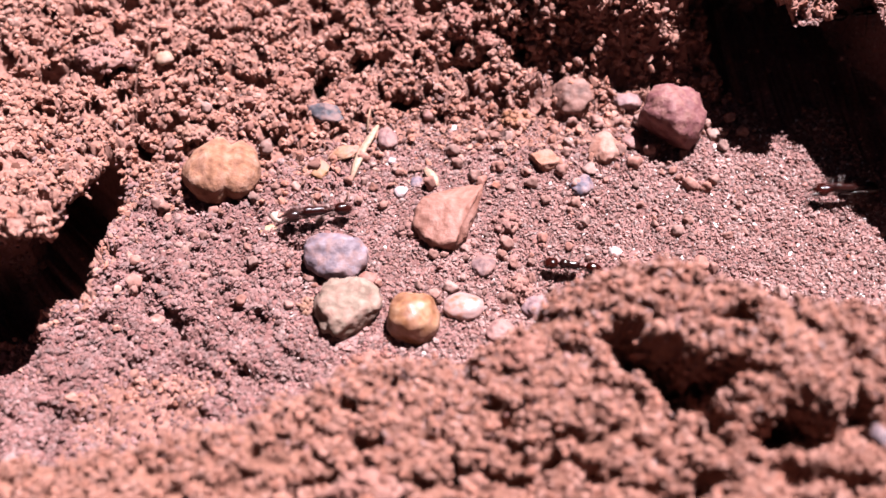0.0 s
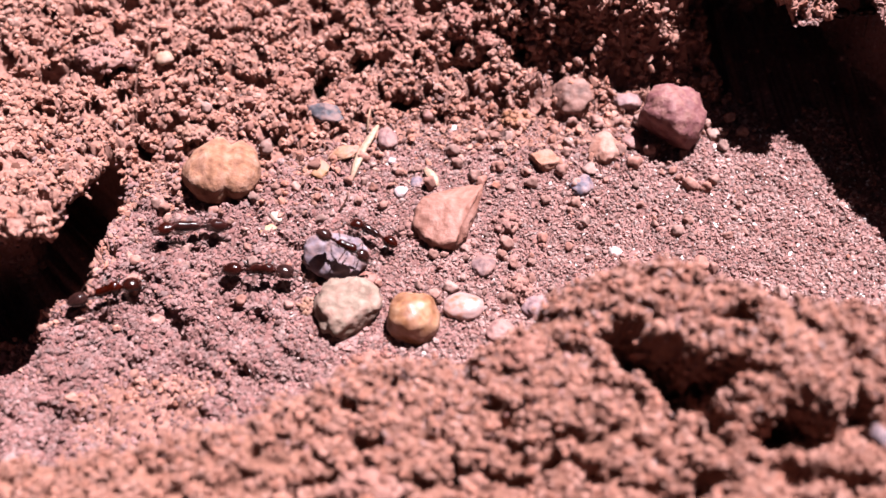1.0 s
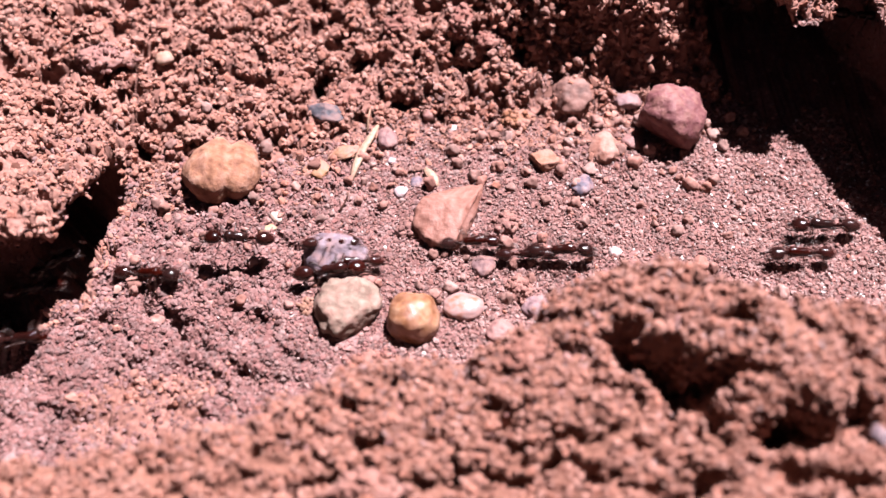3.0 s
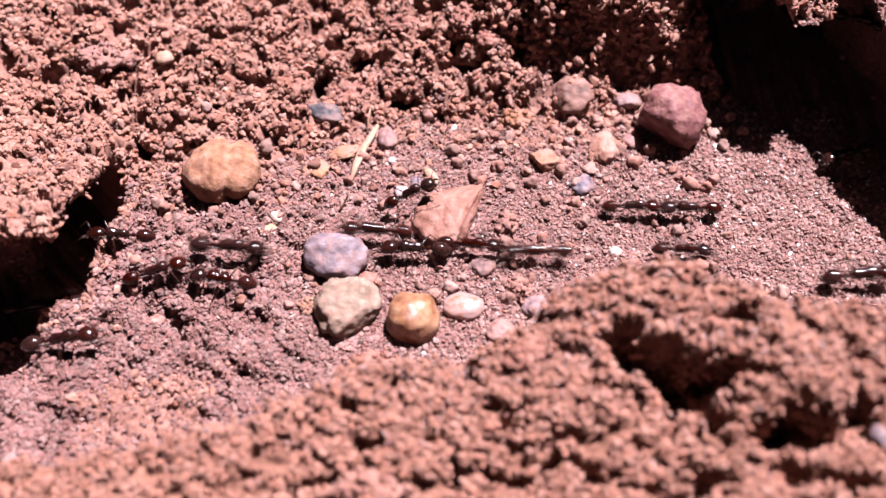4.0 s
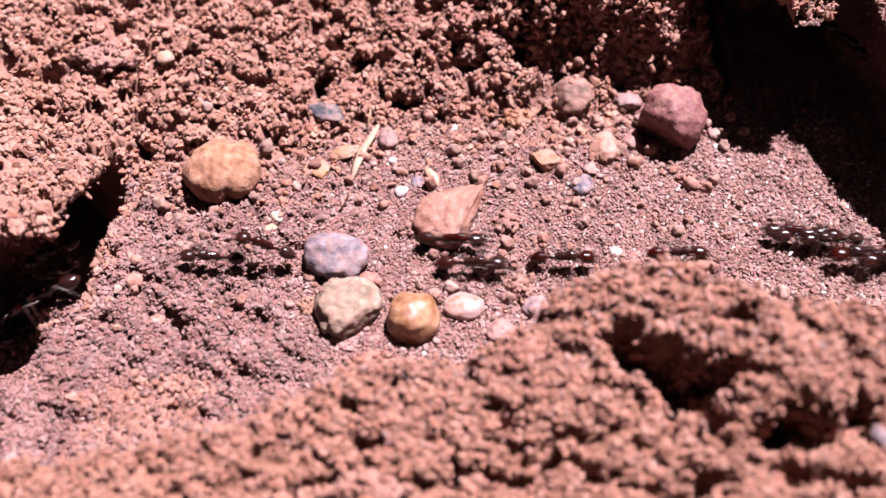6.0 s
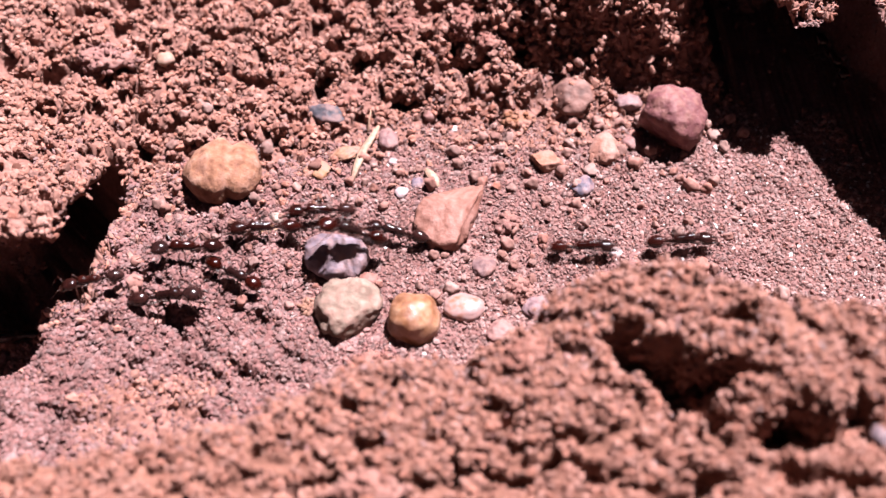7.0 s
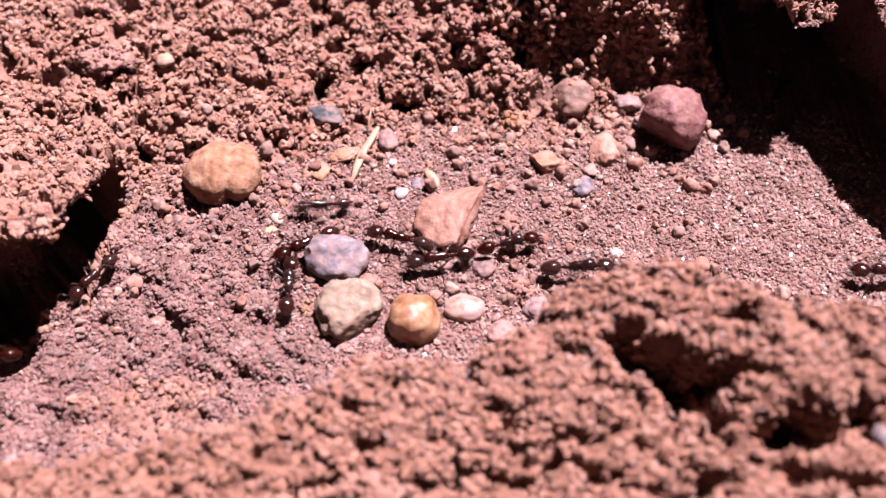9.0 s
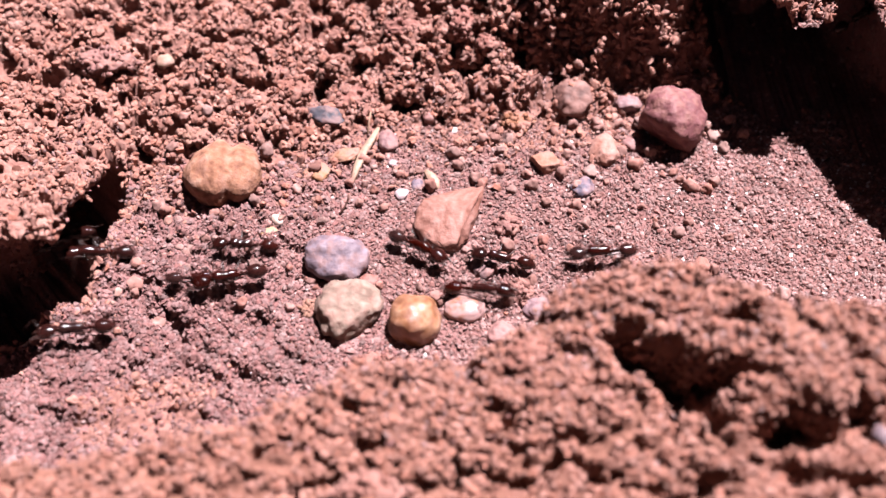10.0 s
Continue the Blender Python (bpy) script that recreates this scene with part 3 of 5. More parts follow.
pebble('pebble', 'orange-brown angular stone with a pointed end', 'pebble', 0.5, 4.9, (4.65, 5.73, 3.3), [(0.102, 0.037, 0.025), (0.15, 0.064, 0.048), (0.19, 0.096, 0.079)], seed=16, cuts=4, rz=0, dust=0.3, bump=1.0, pitted=1.1, swell=True, lumps=0.16, sink=0.5, tip=(0.8, 0.75, 0.1, 0.55), planes=((-0.15, -0.35, 0.9, 0.5), (0.1, 0.6, 0.8, 0.55), (0.9, -0.5, 0.3, 0.7)))
pebble('pebble', 'rounded purple-red stone at the edge of the deep shade', 'pebble', 34.5, 23.3, (4.96, 5.76, 5.14), [(0.068, 0.02, 0.021), (0.102, 0.034, 0.036), (0.136, 0.056, 0.059)], pitted=1.0, seed=17, cuts=3, lumps=0.18, sink=0.61, bump=1.0, planes=((-0.55, -0.7, -0.42, 0.5),))
pebble('pebble', 'small orange blocky stone with a dark side', 'pebble', 15.0, 16.2, (2.81, 2.29, 1.31), [(0.122, 0.043, 0.023), (0.177, 0.074, 0.046), (0.204, 0.102, 0.073)], seed=18, cuts=4, sink=0.58, planes=((-0.85, -0.5, -0.1, 0.3), (0.3, -0.9, 0.2, 0.55), (0.1, 0.1, 1, 0.6)))
pebble('pebble', 'pale peach rounded pebble in the grit', 'pebble', 24.6, 19.3, (2.61, 2.92, 1.67), [(0.16, 0.068, 0.049), (0.205, 0.1, 0.078), (0.232, 0.132, 0.11)], seed=19, cuts=4)
pebble('pebble', 'small blue-grey pebble on the trail', 'pebble', 20.2, 11.4, (2.09, 2.06, 1.18), [(0.037, 0.029, 0.041), (0.075, 0.06, 0.083), (0.136, 0.115, 0.142)], seed=20, cuts=6)
pebble('pebble', 'flat greyish-pink pebble below the shaded bank', 'pebble', 28.6, 29.8, (2.64, 2.04, 1.17), [(0.102, 0.053, 0.053), (0.143, 0.084, 0.089), (0.177, 0.112, 0.119)], seed=21, cuts=5)
pebble('pebble', 'grey-brown stone with a dark hollow underside', 'pebble', 20.0, 29.6, (3.33, 3.12, 1.78), [(0.06, 0.026, 0.021), (0.105, 0.05, 0.041), (0.148, 0.078, 0.066)], seed=22, cuts=6, rz=-30, tilt=25)
pebble('pebble', 'flat slate-blue flake lodged in the bank', 'pebble', -18.2, 25.2, (2.92, 1.78, 0.80), [(0.017, 0.015, 0.021), (0.031, 0.028, 0.038), (0.051, 0.046, 0.059)], seed=23, cuts=8, rz=-25, tilt=20, sink=1.3)
pebble('soil_clod', 'crumbly red soil clod resting on the bank', 'clod', -23.2, 30.0, (2.87, 2.92, 1.67), [(0.109, 0.04, 0.028), (0.143, 0.059, 0.043), (0.17, 0.081, 0.063)], seed=24, cuts=4, lumps=0.35, rough=0.95, bump=0.9)
pebble('soil_clod', 'large pinkish soil clod above a dark gap', 'clod', -14.4, 30.4, (3.88, 3.03, 1.73), [(0.109, 0.04, 0.031), (0.146, 0.062, 0.05), (0.177, 0.087, 0.073)], seed=25, cuts=4, lumps=0.35, rough=0.95, bump=0.9)
pebble('soil_clod', 'small pink soil clod beside the trail', 'clod', 10.2, -7.5, (1.84, 2.15, 1.23), [(0.122, 0.053, 0.043), (0.163, 0.077, 0.066), (0.19, 0.102, 0.092)], seed=26, cuts=5, lumps=0.3, rough=0.95)
pebble('pebble', 'small round grey-red pebble on the trail', 'pebble', 5.6, -3.5, (1.71, 1.92, 1.10), [(0.068, 0.034, 0.036), (0.102, 0.056, 0.056), (0.136, 0.077, 0.076)], seed=27, cuts=4, lumps=0.15)
pebble('soil_clod', 'knobbly pink soil clod on the trail', 'clod', 9.3, 4.3, (1.94, 1.99, 1.14), [(0.109, 0.05, 0.043), (0.15, 0.071, 0.063), (0.184, 0.099, 0.089)], seed=28, cuts=5, lumps=0.4, rough=0.95)
pebble('pebble', 'flat pale pink stone at the foot of the heap', 'pebble', 7.6, -14.4, (2.38, 2.09, 1.12), [(0.143, 0.068, 0.063), (0.184, 0.096, 0.089), (0.211, 0.124, 0.119)], seed=29, cuts=5)
pebble('pebble', 'greyish-lilac flat stone half buried by the heap', 'pebble', 13.1, -10.9, (2.65, 2.21, 1.18), [(0.095, 0.053, 0.056), (0.136, 0.084, 0.092), (0.17, 0.115, 0.125)], seed=30, cuts=6)
pebble('stone_chip', 'bright white quartz chip on the trail', 'stone chip', 24.0, -0.6, (1.20, 0.99, 0.56), [(0.22, 0.165, 0.16), (0.29, 0.235, 0.235), (0.33, 0.285, 0.29)], seed=31, cuts=8)
pebble('stone_chip', 'cream-white stone chip lying on edge', 'stone chip', -23.8, 5.7, (0.90, 1.29, 0.74), [(0.22, 0.145, 0.118), (0.285, 0.21, 0.18), (0.33, 0.262, 0.242)], seed=32, cuts=8, rz=50)
pebble('stone_chip', 'small yellowish stone chip on the grit', 'stone chip', -25.0, 3.5, (1.38, 0.73, 0.42), [(0.21, 0.12, 0.062), (0.27, 0.17, 0.105), (0.31, 0.215, 0.155)], seed=33, cuts=8, rz=25)
pebble('pebble', 'small brownish-grey pebble beside the straw', 'pebble', -8.5, 21.4, (1.65, 2.24, 1.28), [(0.088, 0.04, 0.04), (0.122, 0.065, 0.066), (0.15, 0.09, 0.092)], seed=35, cuts=4)
pebble('stone_chip', 'clear white quartz grain in the grit', 'stone chip', -6.1, 10.9, (1.00, 1.12, 0.64), [(0.2, 0.145, 0.15), (0.27, 0.215, 0.228), (0.33, 0.285, 0.3)], seed=36, cuts=7)
pebble('stone_chip', 'clear white quartz grain in the grit', 'stone chip', -7.6, 17.3, (0.77, 0.77, 0.44), [(0.2, 0.145, 0.15), (0.27, 0.215, 0.228), (0.33, 0.285, 0.3)], seed=37, cuts=7)
pebble('pebble', 'tiny blue-grey pebble beside white grains', 'pebble', -3.9, 12.7, (1.00, 1.22, 0.70), [(0.068, 0.046, 0.063), (0.102, 0.077, 0.096), (0.136, 0.102, 0.119)], seed=38, cuts=5)
pebble('soil_clod', 'big pale pink clod on the loose bank', 'clod', -52.6, 33.3, (4.67, 3.14, 1.79), [(0.122, 0.053, 0.046), (0.163, 0.081, 0.073), (0.19, 0.105, 0.099)], seed=39, cuts=4, lumps=0.4, rough=0.95, bump=0.9)
pebble('stone_chip', 'pale cream crumb on the loose bank', 'stone chip', -43.7, 34.5, (1.5, 1.6, 0.95), [(0.17, 0.095, 0.066), (0.22, 0.135, 0.10), (0.26, 0.17, 0.135)], seed=40, cuts=6)
pebble('soil_clod', "orange-tinted soil clod at the bank's foot", 'clod', 11.5, 25.7, (2.75, 2.18, 1.25), [(0.136, 0.053, 0.026), (0.17, 0.074, 0.043), (0.197, 0.099, 0.073)], seed=41, cuts=5, lumps=0.4, rough=0.95)
pebble('pebble', 'small pale pebble beside the red stone', 'pebble', 41.6, 23.0, (1.35, 1.41, 0.81), [(0.15, 0.077, 0.066), (0.19, 0.112, 0.099), (0.218, 0.143, 0.132)], seed=42, cuts=4)
pebble('soil_clod', 'smooth reddish lump on top of the heap', 'clod', 9.9, -24.8, (3.23, 2.48, 1.42), [(0.122, 0.046, 0.033), (0.15, 0.062, 0.046), (0.17, 0.081, 0.063)], seed=43, cuts=3, lumps=0.3, rough=0.95, sink=0.3)
pebble('pebble', 'dark small pebble under the orange-brown stone', 'pebble', -1.6, 0.5, (1.03, 0.89, 0.51), [(0.048, 0.028, 0.026), (0.075, 0.046, 0.046), (0.102, 0.068, 0.066)], seed=44, cuts=5)
pebble('soil_clod', 'pale soil clod above the two-lobed pebble', 'clod', -38.1, 21.4, (2.39, 1.69, 0.96), [(0.136, 0.062, 0.043), (0.17, 0.087, 0.066), (0.197, 0.112, 0.092)], seed=45, cuts=4, lumps=0.4, rough=0.95)
pebble('pebble', 'small pinkish pebble next to the red stone', 'pebble', 29.1, 21.0, (1.94, 1.58, 0.90), [(0.122, 0.056, 0.053), (0.156, 0.081, 0.076), (0.184, 0.105, 0.099)], seed=46, cuts=5)
pebble('pebble', 'small reddish pebble under the lilac-grey one', 'pebble', -10.4, -5.3, (1.32, 1.22, 0.69), [(0.122, 0.046, 0.036), (0.156, 0.068, 0.056), (0.184, 0.093, 0.083)], seed=47, cuts=5)
pebble('soil_clod', 'small orange soil clod next to the tan pebble', 'clod', -17.8, -10.2, (1.37, 1.71, 0.98), [(0.143, 0.062, 0.04), (0.177, 0.093, 0.066), (0.204, 0.118, 0.092)], seed=48, cuts=5, lumps=0.35, rough=0.95)
pebble('pebble', 'round pink grain in the dark gap of the bank', 'pebble', -2.1, 26.6, (1.06, 1.39, 0.79), [(0.136, 0.056, 0.05), (0.17, 0.084, 0.076), (0.197, 0.105, 0.099)], seed=49, cuts=2, lumps=0.1)
pebble('stone_chip', "white grain in the bank's foot", 'stone chip', 1.6, 24.3, (0.79, 0.79, 0.45), [(0.306, 0.223, 0.218), (0.377, 0.298, 0.297), (0.408, 0.344, 0.346)], seed=50, cuts=6)
pebble('bark_flake', 'ochre curled bark flake beside the straw', 'bark', -15.2, 18.8, (2.76, 2.13, 0.76), [(0.136, 0.062, 0.033), (0.19, 0.099, 0.063), (0.231, 0.136, 0.099)], seed=61, cuts=9, lumps=0.3, rz=35, tilt=-15, rough=0.8)
pebble('bark_flake', 'amber bark flake half buried in grit', 'bark', -18.9, 15.3, (1.87, 2.48, 0.89), [(0.122, 0.05, 0.02), (0.17, 0.081, 0.04), (0.211, 0.118, 0.073)], seed=62, cuts=9, lumps=0.4, rz=70, rough=0.7)
pebble('soil_clod', 'upright pinkish clod standing on the upper bank', 'clod', 2.9, 40.4, (2.11, 3.70, 2.11), [(0.116, 0.043, 0.033), (0.156, 0.065, 0.053), (0.184, 0.087, 0.073)], seed=63, cuts=6, lumps=0.35, rough=0.95, bump=1.0)
pebble('soil_clod', 'small knobbly clod on the upper bank', 'clod', 7.0, 37.3, (2.00, 2.04, 1.16), [(0.116, 0.043, 0.033), (0.156, 0.065, 0.053), (0.184, 0.087, 0.073)], seed=64, cuts=6, lumps=0.4, rough=0.95, bump=1.0)
pebble('soil_clod', 'broad pinkish clod on the upper bank', 'clod', -6.5, 41.6, (3.25, 2.29, 1.31), [(0.116, 0.043, 0.033), (0.156, 0.065, 0.053), (0.184, 0.087, 0.073)], seed=65, cuts=5, lumps=0.4, rough=0.95, bump=1.0)
pebble('stone_chip', 'pale elongated chip lying on the heap', 'stone chip', 21.3, -40.9, (1.43, 0.63, 0.36), [(0.153, 0.093, 0.084), (0.204, 0.135, 0.129), (0.255, 0.186, 0.178)], seed=66, cuts=7, rz=15)
pebble('pebble', 'lilac-grey pebble lodged in the heap', 'pebble', 46.9, -38.7, (1.33, 1.94, 1.11), [(0.075, 0.05, 0.059), (0.116, 0.084, 0.096), (0.156, 0.118, 0.132)], seed=67, cuts=5)
pebble('pebble', "pinkish-grey pebble at the heap's low end", 'pebble', -51.6, -33.8, (1.32, 1.64, 0.94), [(0.122, 0.068, 0.066), (0.156, 0.096, 0.096), (0.187, 0.124, 0.125)], seed=68, cuts=5)
pebble('soil_clod', 'smooth pale clod on the near slope of the heap', 'clod', -8.1, -40.8, (4.17, 2.16, 1.23), [(0.129, 0.053, 0.04), (0.156, 0.071, 0.056), (0.18, 0.09, 0.076)], seed=69, cuts=4, lumps=0.3, rough=0.95, sink=0.3)
pebble('soil_clod', "flat reddish clod on the heap's crest", 'clod', -9.4, -19.2, (2.93, 1.64, 0.94), [(0.122, 0.046, 0.036), (0.153, 0.065, 0.053), (0.177, 0.087, 0.073)], seed=72, cuts=4, lumps=0.3, rough=0.95, sink=0.25)
pebble('soil_clod', "small pinkish clod in the bank's foot", 'clod', -30.2, 19.1, (1.74, 1.46, 0.84), [(0.116, 0.043, 0.033), (0.156, 0.065, 0.053), (0.184, 0.087, 0.073)], seed=73, cuts=5, lumps=0.4, rough=0.95, bump=1.0)
pebble('soil_clod', 'flat brown clod leaning on the pointed stone', 'clod', -4.5, 3.4, (2.09, 1.98, 1.13), [(0.088, 0.04, 0.036), (0.126, 0.062, 0.056), (0.156, 0.084, 0.076)], seed=51, cuts=6, lumps=0.3, rough=0.95)


def scrap(name, label, category, points, widths, thick, mat, lift=0.3):
    """A thin curling plant scrap through points (x, y, height over soil) in millimetres."""
    bm = bmesh.new()
    rings = []
    n = len(points)
    for i, (x, y, h) in enumerate(points):
        a, b = points[max(i - 1, 0)], points[min(i + 1, n - 1)]
        d = Vector((b[0] - a[0], b[1] - a[1], 0)).normalized()
        s = Vector((-d.y, d.x, 0.35)).normalized()
        up = Vector((0, 0, 1))
        c = Vector((x, y, float(land(x, y, False)) + h + lift))
        w = widths[i]
        rings.append([bm.verts.new((c + s * w * u + up * thick * v) * MM) for u, v in ((-1, 0), (-0.6, 0.8), (0, 1.1), (0.6, 0.8), (1, 0), (0.5, -0.5), (-0.5, -0.5))])
    for a, b in zip(rings, rings[1:]):
        for k in range(7):
            bm.faces.new((a[k], a[(k + 1) % 7], b[(k + 1) % 7], b[k]))
    bm.faces.new(rings[0][::-1])
    bm.faces.new(rings[-1])
    bmesh.ops.recalc_face_normals(bm, faces=bm.faces)
    ob = part(name, bm, mat)
    return tagged(ob, label, category)


STRAW = material("dry_straw", [(0.16, 0.085, 0.052), (0.24, 0.14, 0.095), (0.32, 0.205, 0.15)], 0.7, 2500, 300, 0.5, 0.1)
BARK = material("bark_scrap", [(0.16, 0.07, 0.03), (0.26, 0.13, 0.07), (0.34, 0.19, 0.12)], 0.8, 2500, 500, 0.6, 0.1)
TWIG = material("thin_twig", [(0.05, 0.018, 0.012), (0.09, 0.035, 0.024)], 0.8, 2500, 500, 0.5, 0.1)
scrap("straw", "pale dry straw splinter leaning on the grit", "straw", [(-10.0, 23.2, 1.2), (-11.0, 21.1, 1.0), (-12.2, 18.8, 0.7), (-13.0, 16.0, 0.5), (-13.6, 12.9, 0.2)], [0.35, 0.75, 0.9, 0.75, 0.35], 0.35, STRAW)
scrap("straw", "short pale straw chip behind the pointed stone", "straw", [(-2.7, 14.9, 0.6), (-2.0, 13.8, 0.6), (-1.3, 12.8, 0.4), (-0.8, 11.6, 0.2)], [0.4, 0.8, 0.75, 0.35], 0.3, STRAW)
scrap("twig", "thin dark twig stub standing in the grit", "twig", [(-13.7, 8.9, 2.0), (-13.9, 8.5, 1.2), (-14.4, 7.9, 0.5), (-15.0, 7.1, 0.1)], [0.16, 0.2, 0.2, 0.25], 0.2, TWIG)
scrap("straw", "thin pale stem beside the straw splinter", "straw", [(-11.2, 25.6, 2.2), (-11.5, 24.5, 1.2), (-11.6, 22.9, 0.3)], [0.15, 0.2, 0.2], 0.2, STRAW)

# ---- ants: rigid parts, legs that swing ----
def loft(stations, n=12):
    """A closed smooth body along x: rows of x, height, half width, half thickness."""
    bm = bmesh.new()
    rings = []
    for x, zc, ry, rz in stations:
        rings.append([bm.verts.new(Vector((x, ry * math.cos(2 * math.pi * k / n), zc + rz * math.sin(2 * math.pi * k / n))) * MM) for k in range(n)])
    for a, b in zip(rings, rings[1:]):
        for k in range(n):
            bm.faces.new((a[k], a[(k + 1) % n], b[(k + 1) % n], b[k]))
    bm.faces.new(rings[0][::-1])
    bm.faces.new(rings[-1])
    bmesh.ops.recalc_face_normals(bm, faces=bm.faces)
    return bm


def tube(points, radii, n=6):
    """A tapered limb through points in millimetres, thickened at its joints."""
    bm = bmesh.new()
    rings = []
    for i, p in enumerate(points):
        d = (Vector(points[min(i + 1, len(points) - 1)]) - Vector(points[max(i - 1, 0)])).normalized()
        side = d.cross(Vector((0.3, 0.2, 1))).normalized()
        up = side.cross(d)
        rings.append([bm.verts.new((Vector(p) + radii[i] * (side * math.cos(2 * math.pi * k / n) + up * math.sin(2 * math.pi * k / n))) * MM) for k in range(n)])
    for a, b in zip(rings, rings[1:]):
        for k in range(n):
            bm.faces.new((a[k], a[(k + 1) % n], b[(k + 1) % n], b[k]))
    bm.faces.new(rings[0][::-1])
    bm.faces.new(rings[-1])
    bmesh.ops.recalc_face_normals(bm, faces=bm.faces)
    return bm


LEGS = (("fore", 1.5, 52, 3.7), ("mid", 0.5, 95, 3.9), ("hind", -0.6, 140, 4.6))


def ant():
    """An ant ten millimetres long that faces +x, standing on z = 0."""
    a = new("ant")
    tagged(a, "glossy dark reddish-brown ant running along the trail", "ant", "ants on the trail")
    part("thorax", loft([(2.35, 2.25, 0.12, 0.12), (2.2, 2.3, 0.34, 0.36), (1.8, 2.45, 0.78, 0.74), (1.3, 2.5, 0.88, 0.84), (0.8, 2.42, 0.74, 0.76), (0.4, 2.3, 0.64, 0.68),
                         (-0.1, 2.28, 0.66, 0.7), (-0.8, 2.25, 0.68, 0.72), (-1.3, 2.1, 0.52, 0.56), (-1.55, 1.95, 0.2, 0.22), (-1.6, 1.95, 0.05, 0.05)]), ANT, a)
    part("petiole", loft([(-1.5, 1.9, 0.1, 0.1), (-1.65, 1.95, 0.2, 0.24), (-1.9, 2.1, 0.28, 0.42), (-2.15, 2.05, 0.26, 0.34), (-2.4, 1.95, 0.16, 0.18), (-2.5, 1.95, 0.05, 0.05)], 10), ANT, a)
    g = []
    for i in range(17):
        u = i / 16
        r = max(math.sin(math.pi * u ** 0.85), 0.0) ** 0.62 * (1 - 0.035 * ((i % 4) == 3)) + 0.03
        g.append((-2.38 - 3.1 * u, 1.95 - 0.25 * u * u, 1.06 * r, 1.0 * r))
    part("abdomen", loft(g, 14), ANT, a)
    head = part("head", loft([(2.3, 2.2, 0.14, 0.14), (2.42, 2.2, 0.62, 0.42), (2.7, 2.2, 0.95, 0.66), (3.2, 2.2, 1.12, 0.82), (3.8, 2.15, 1.14, 0.84), (4.3, 2.05, 1.02, 0.7), (4.65, 1.95, 0.8, 0.5),
                              (4.8, 1.9, 0.5, 0.3), (4.84, 1.9, 0.1, 0.08)], 14), ANT, a)
    for s in (-1, 1):
        part("mandible", tube([(4.6, 0.55 * s, 1.8), (5.0, 0.66 * s, 1.72), (5.35, 0.5 * s, 1.66), (5.6, 0.12 * s, 1.62)], [0.22, 0.2, 0.15, 0.05]), LIMB, head)
        part("eye", loft([(3.75, 2.5, 0.02, 0.02), (3.8, 2.5, 0.1, 0.1), (3.95, 2.5, 0.14, 0.14), (4.1, 2.5, 0.1, 0.1), (4.15, 2.5, 0.02, 0.02)], 8), ANT, head).location = (0, 0.82 * s * MM, 0)
        part("antenna", tube([(4.45, 0.4 * s, 2.3), (4.9, 1.0 * s, 2.7), (5.3, 1.6 * s, 2.85), (5.45, 1.75 * s, 2.8), (6.1, 1.7 * s, 2.2), (6.9, 1.45 * s, 1.5)], [0.07, 0.06, 0.06, 0.06, 0.06, 0.065], 6), LIMB, head)
    for kind, x, ang, reach in LEGS:
        for s in (-1, 1):
            c, q = math.cos(radians(ang)), math.sin(radians(ang)) * s
            pts = [(0, 0, 0), (0.25 * c, 0.35 * q, -0.25), (0.42 * reach * c, 0.42 * reach * q, 1.1), (0.46 * reach * c, 0.46 * reach * q, 1.08), (0.78 * reach * c, 0.78 * reach * q, -1.6),
                   (0.82 * reach * c, 0.82 * reach * q, -1.85), (1.05 * reach * c, 1.05 * reach * q, -2.5)]
            leg = part("leg", tube(pts, [0.15, 0.16, 0.1, 0.1, 0.065, 0.06, 0.035]), LIMB, a)
            leg.location = (x * MM, 0.3 * s * MM, 2.55 * MM)
    for o in a.children:
        if not o.name.startswith("leg"):
            o.location.z = 0.55 * MM
    return a



def stand(x, y):
    """Height on which an ant walks, over soil and stones, in millimetres."""
    z = float(land(x, y, False, False))
    for px, py, r, h, base in SWELLS:
        d = ((x - px) ** 2 + (y - py) ** 2) / (r * r)
        if d < 1:
            z = max(z, base + h * math.sqrt(1 - d))
    return z


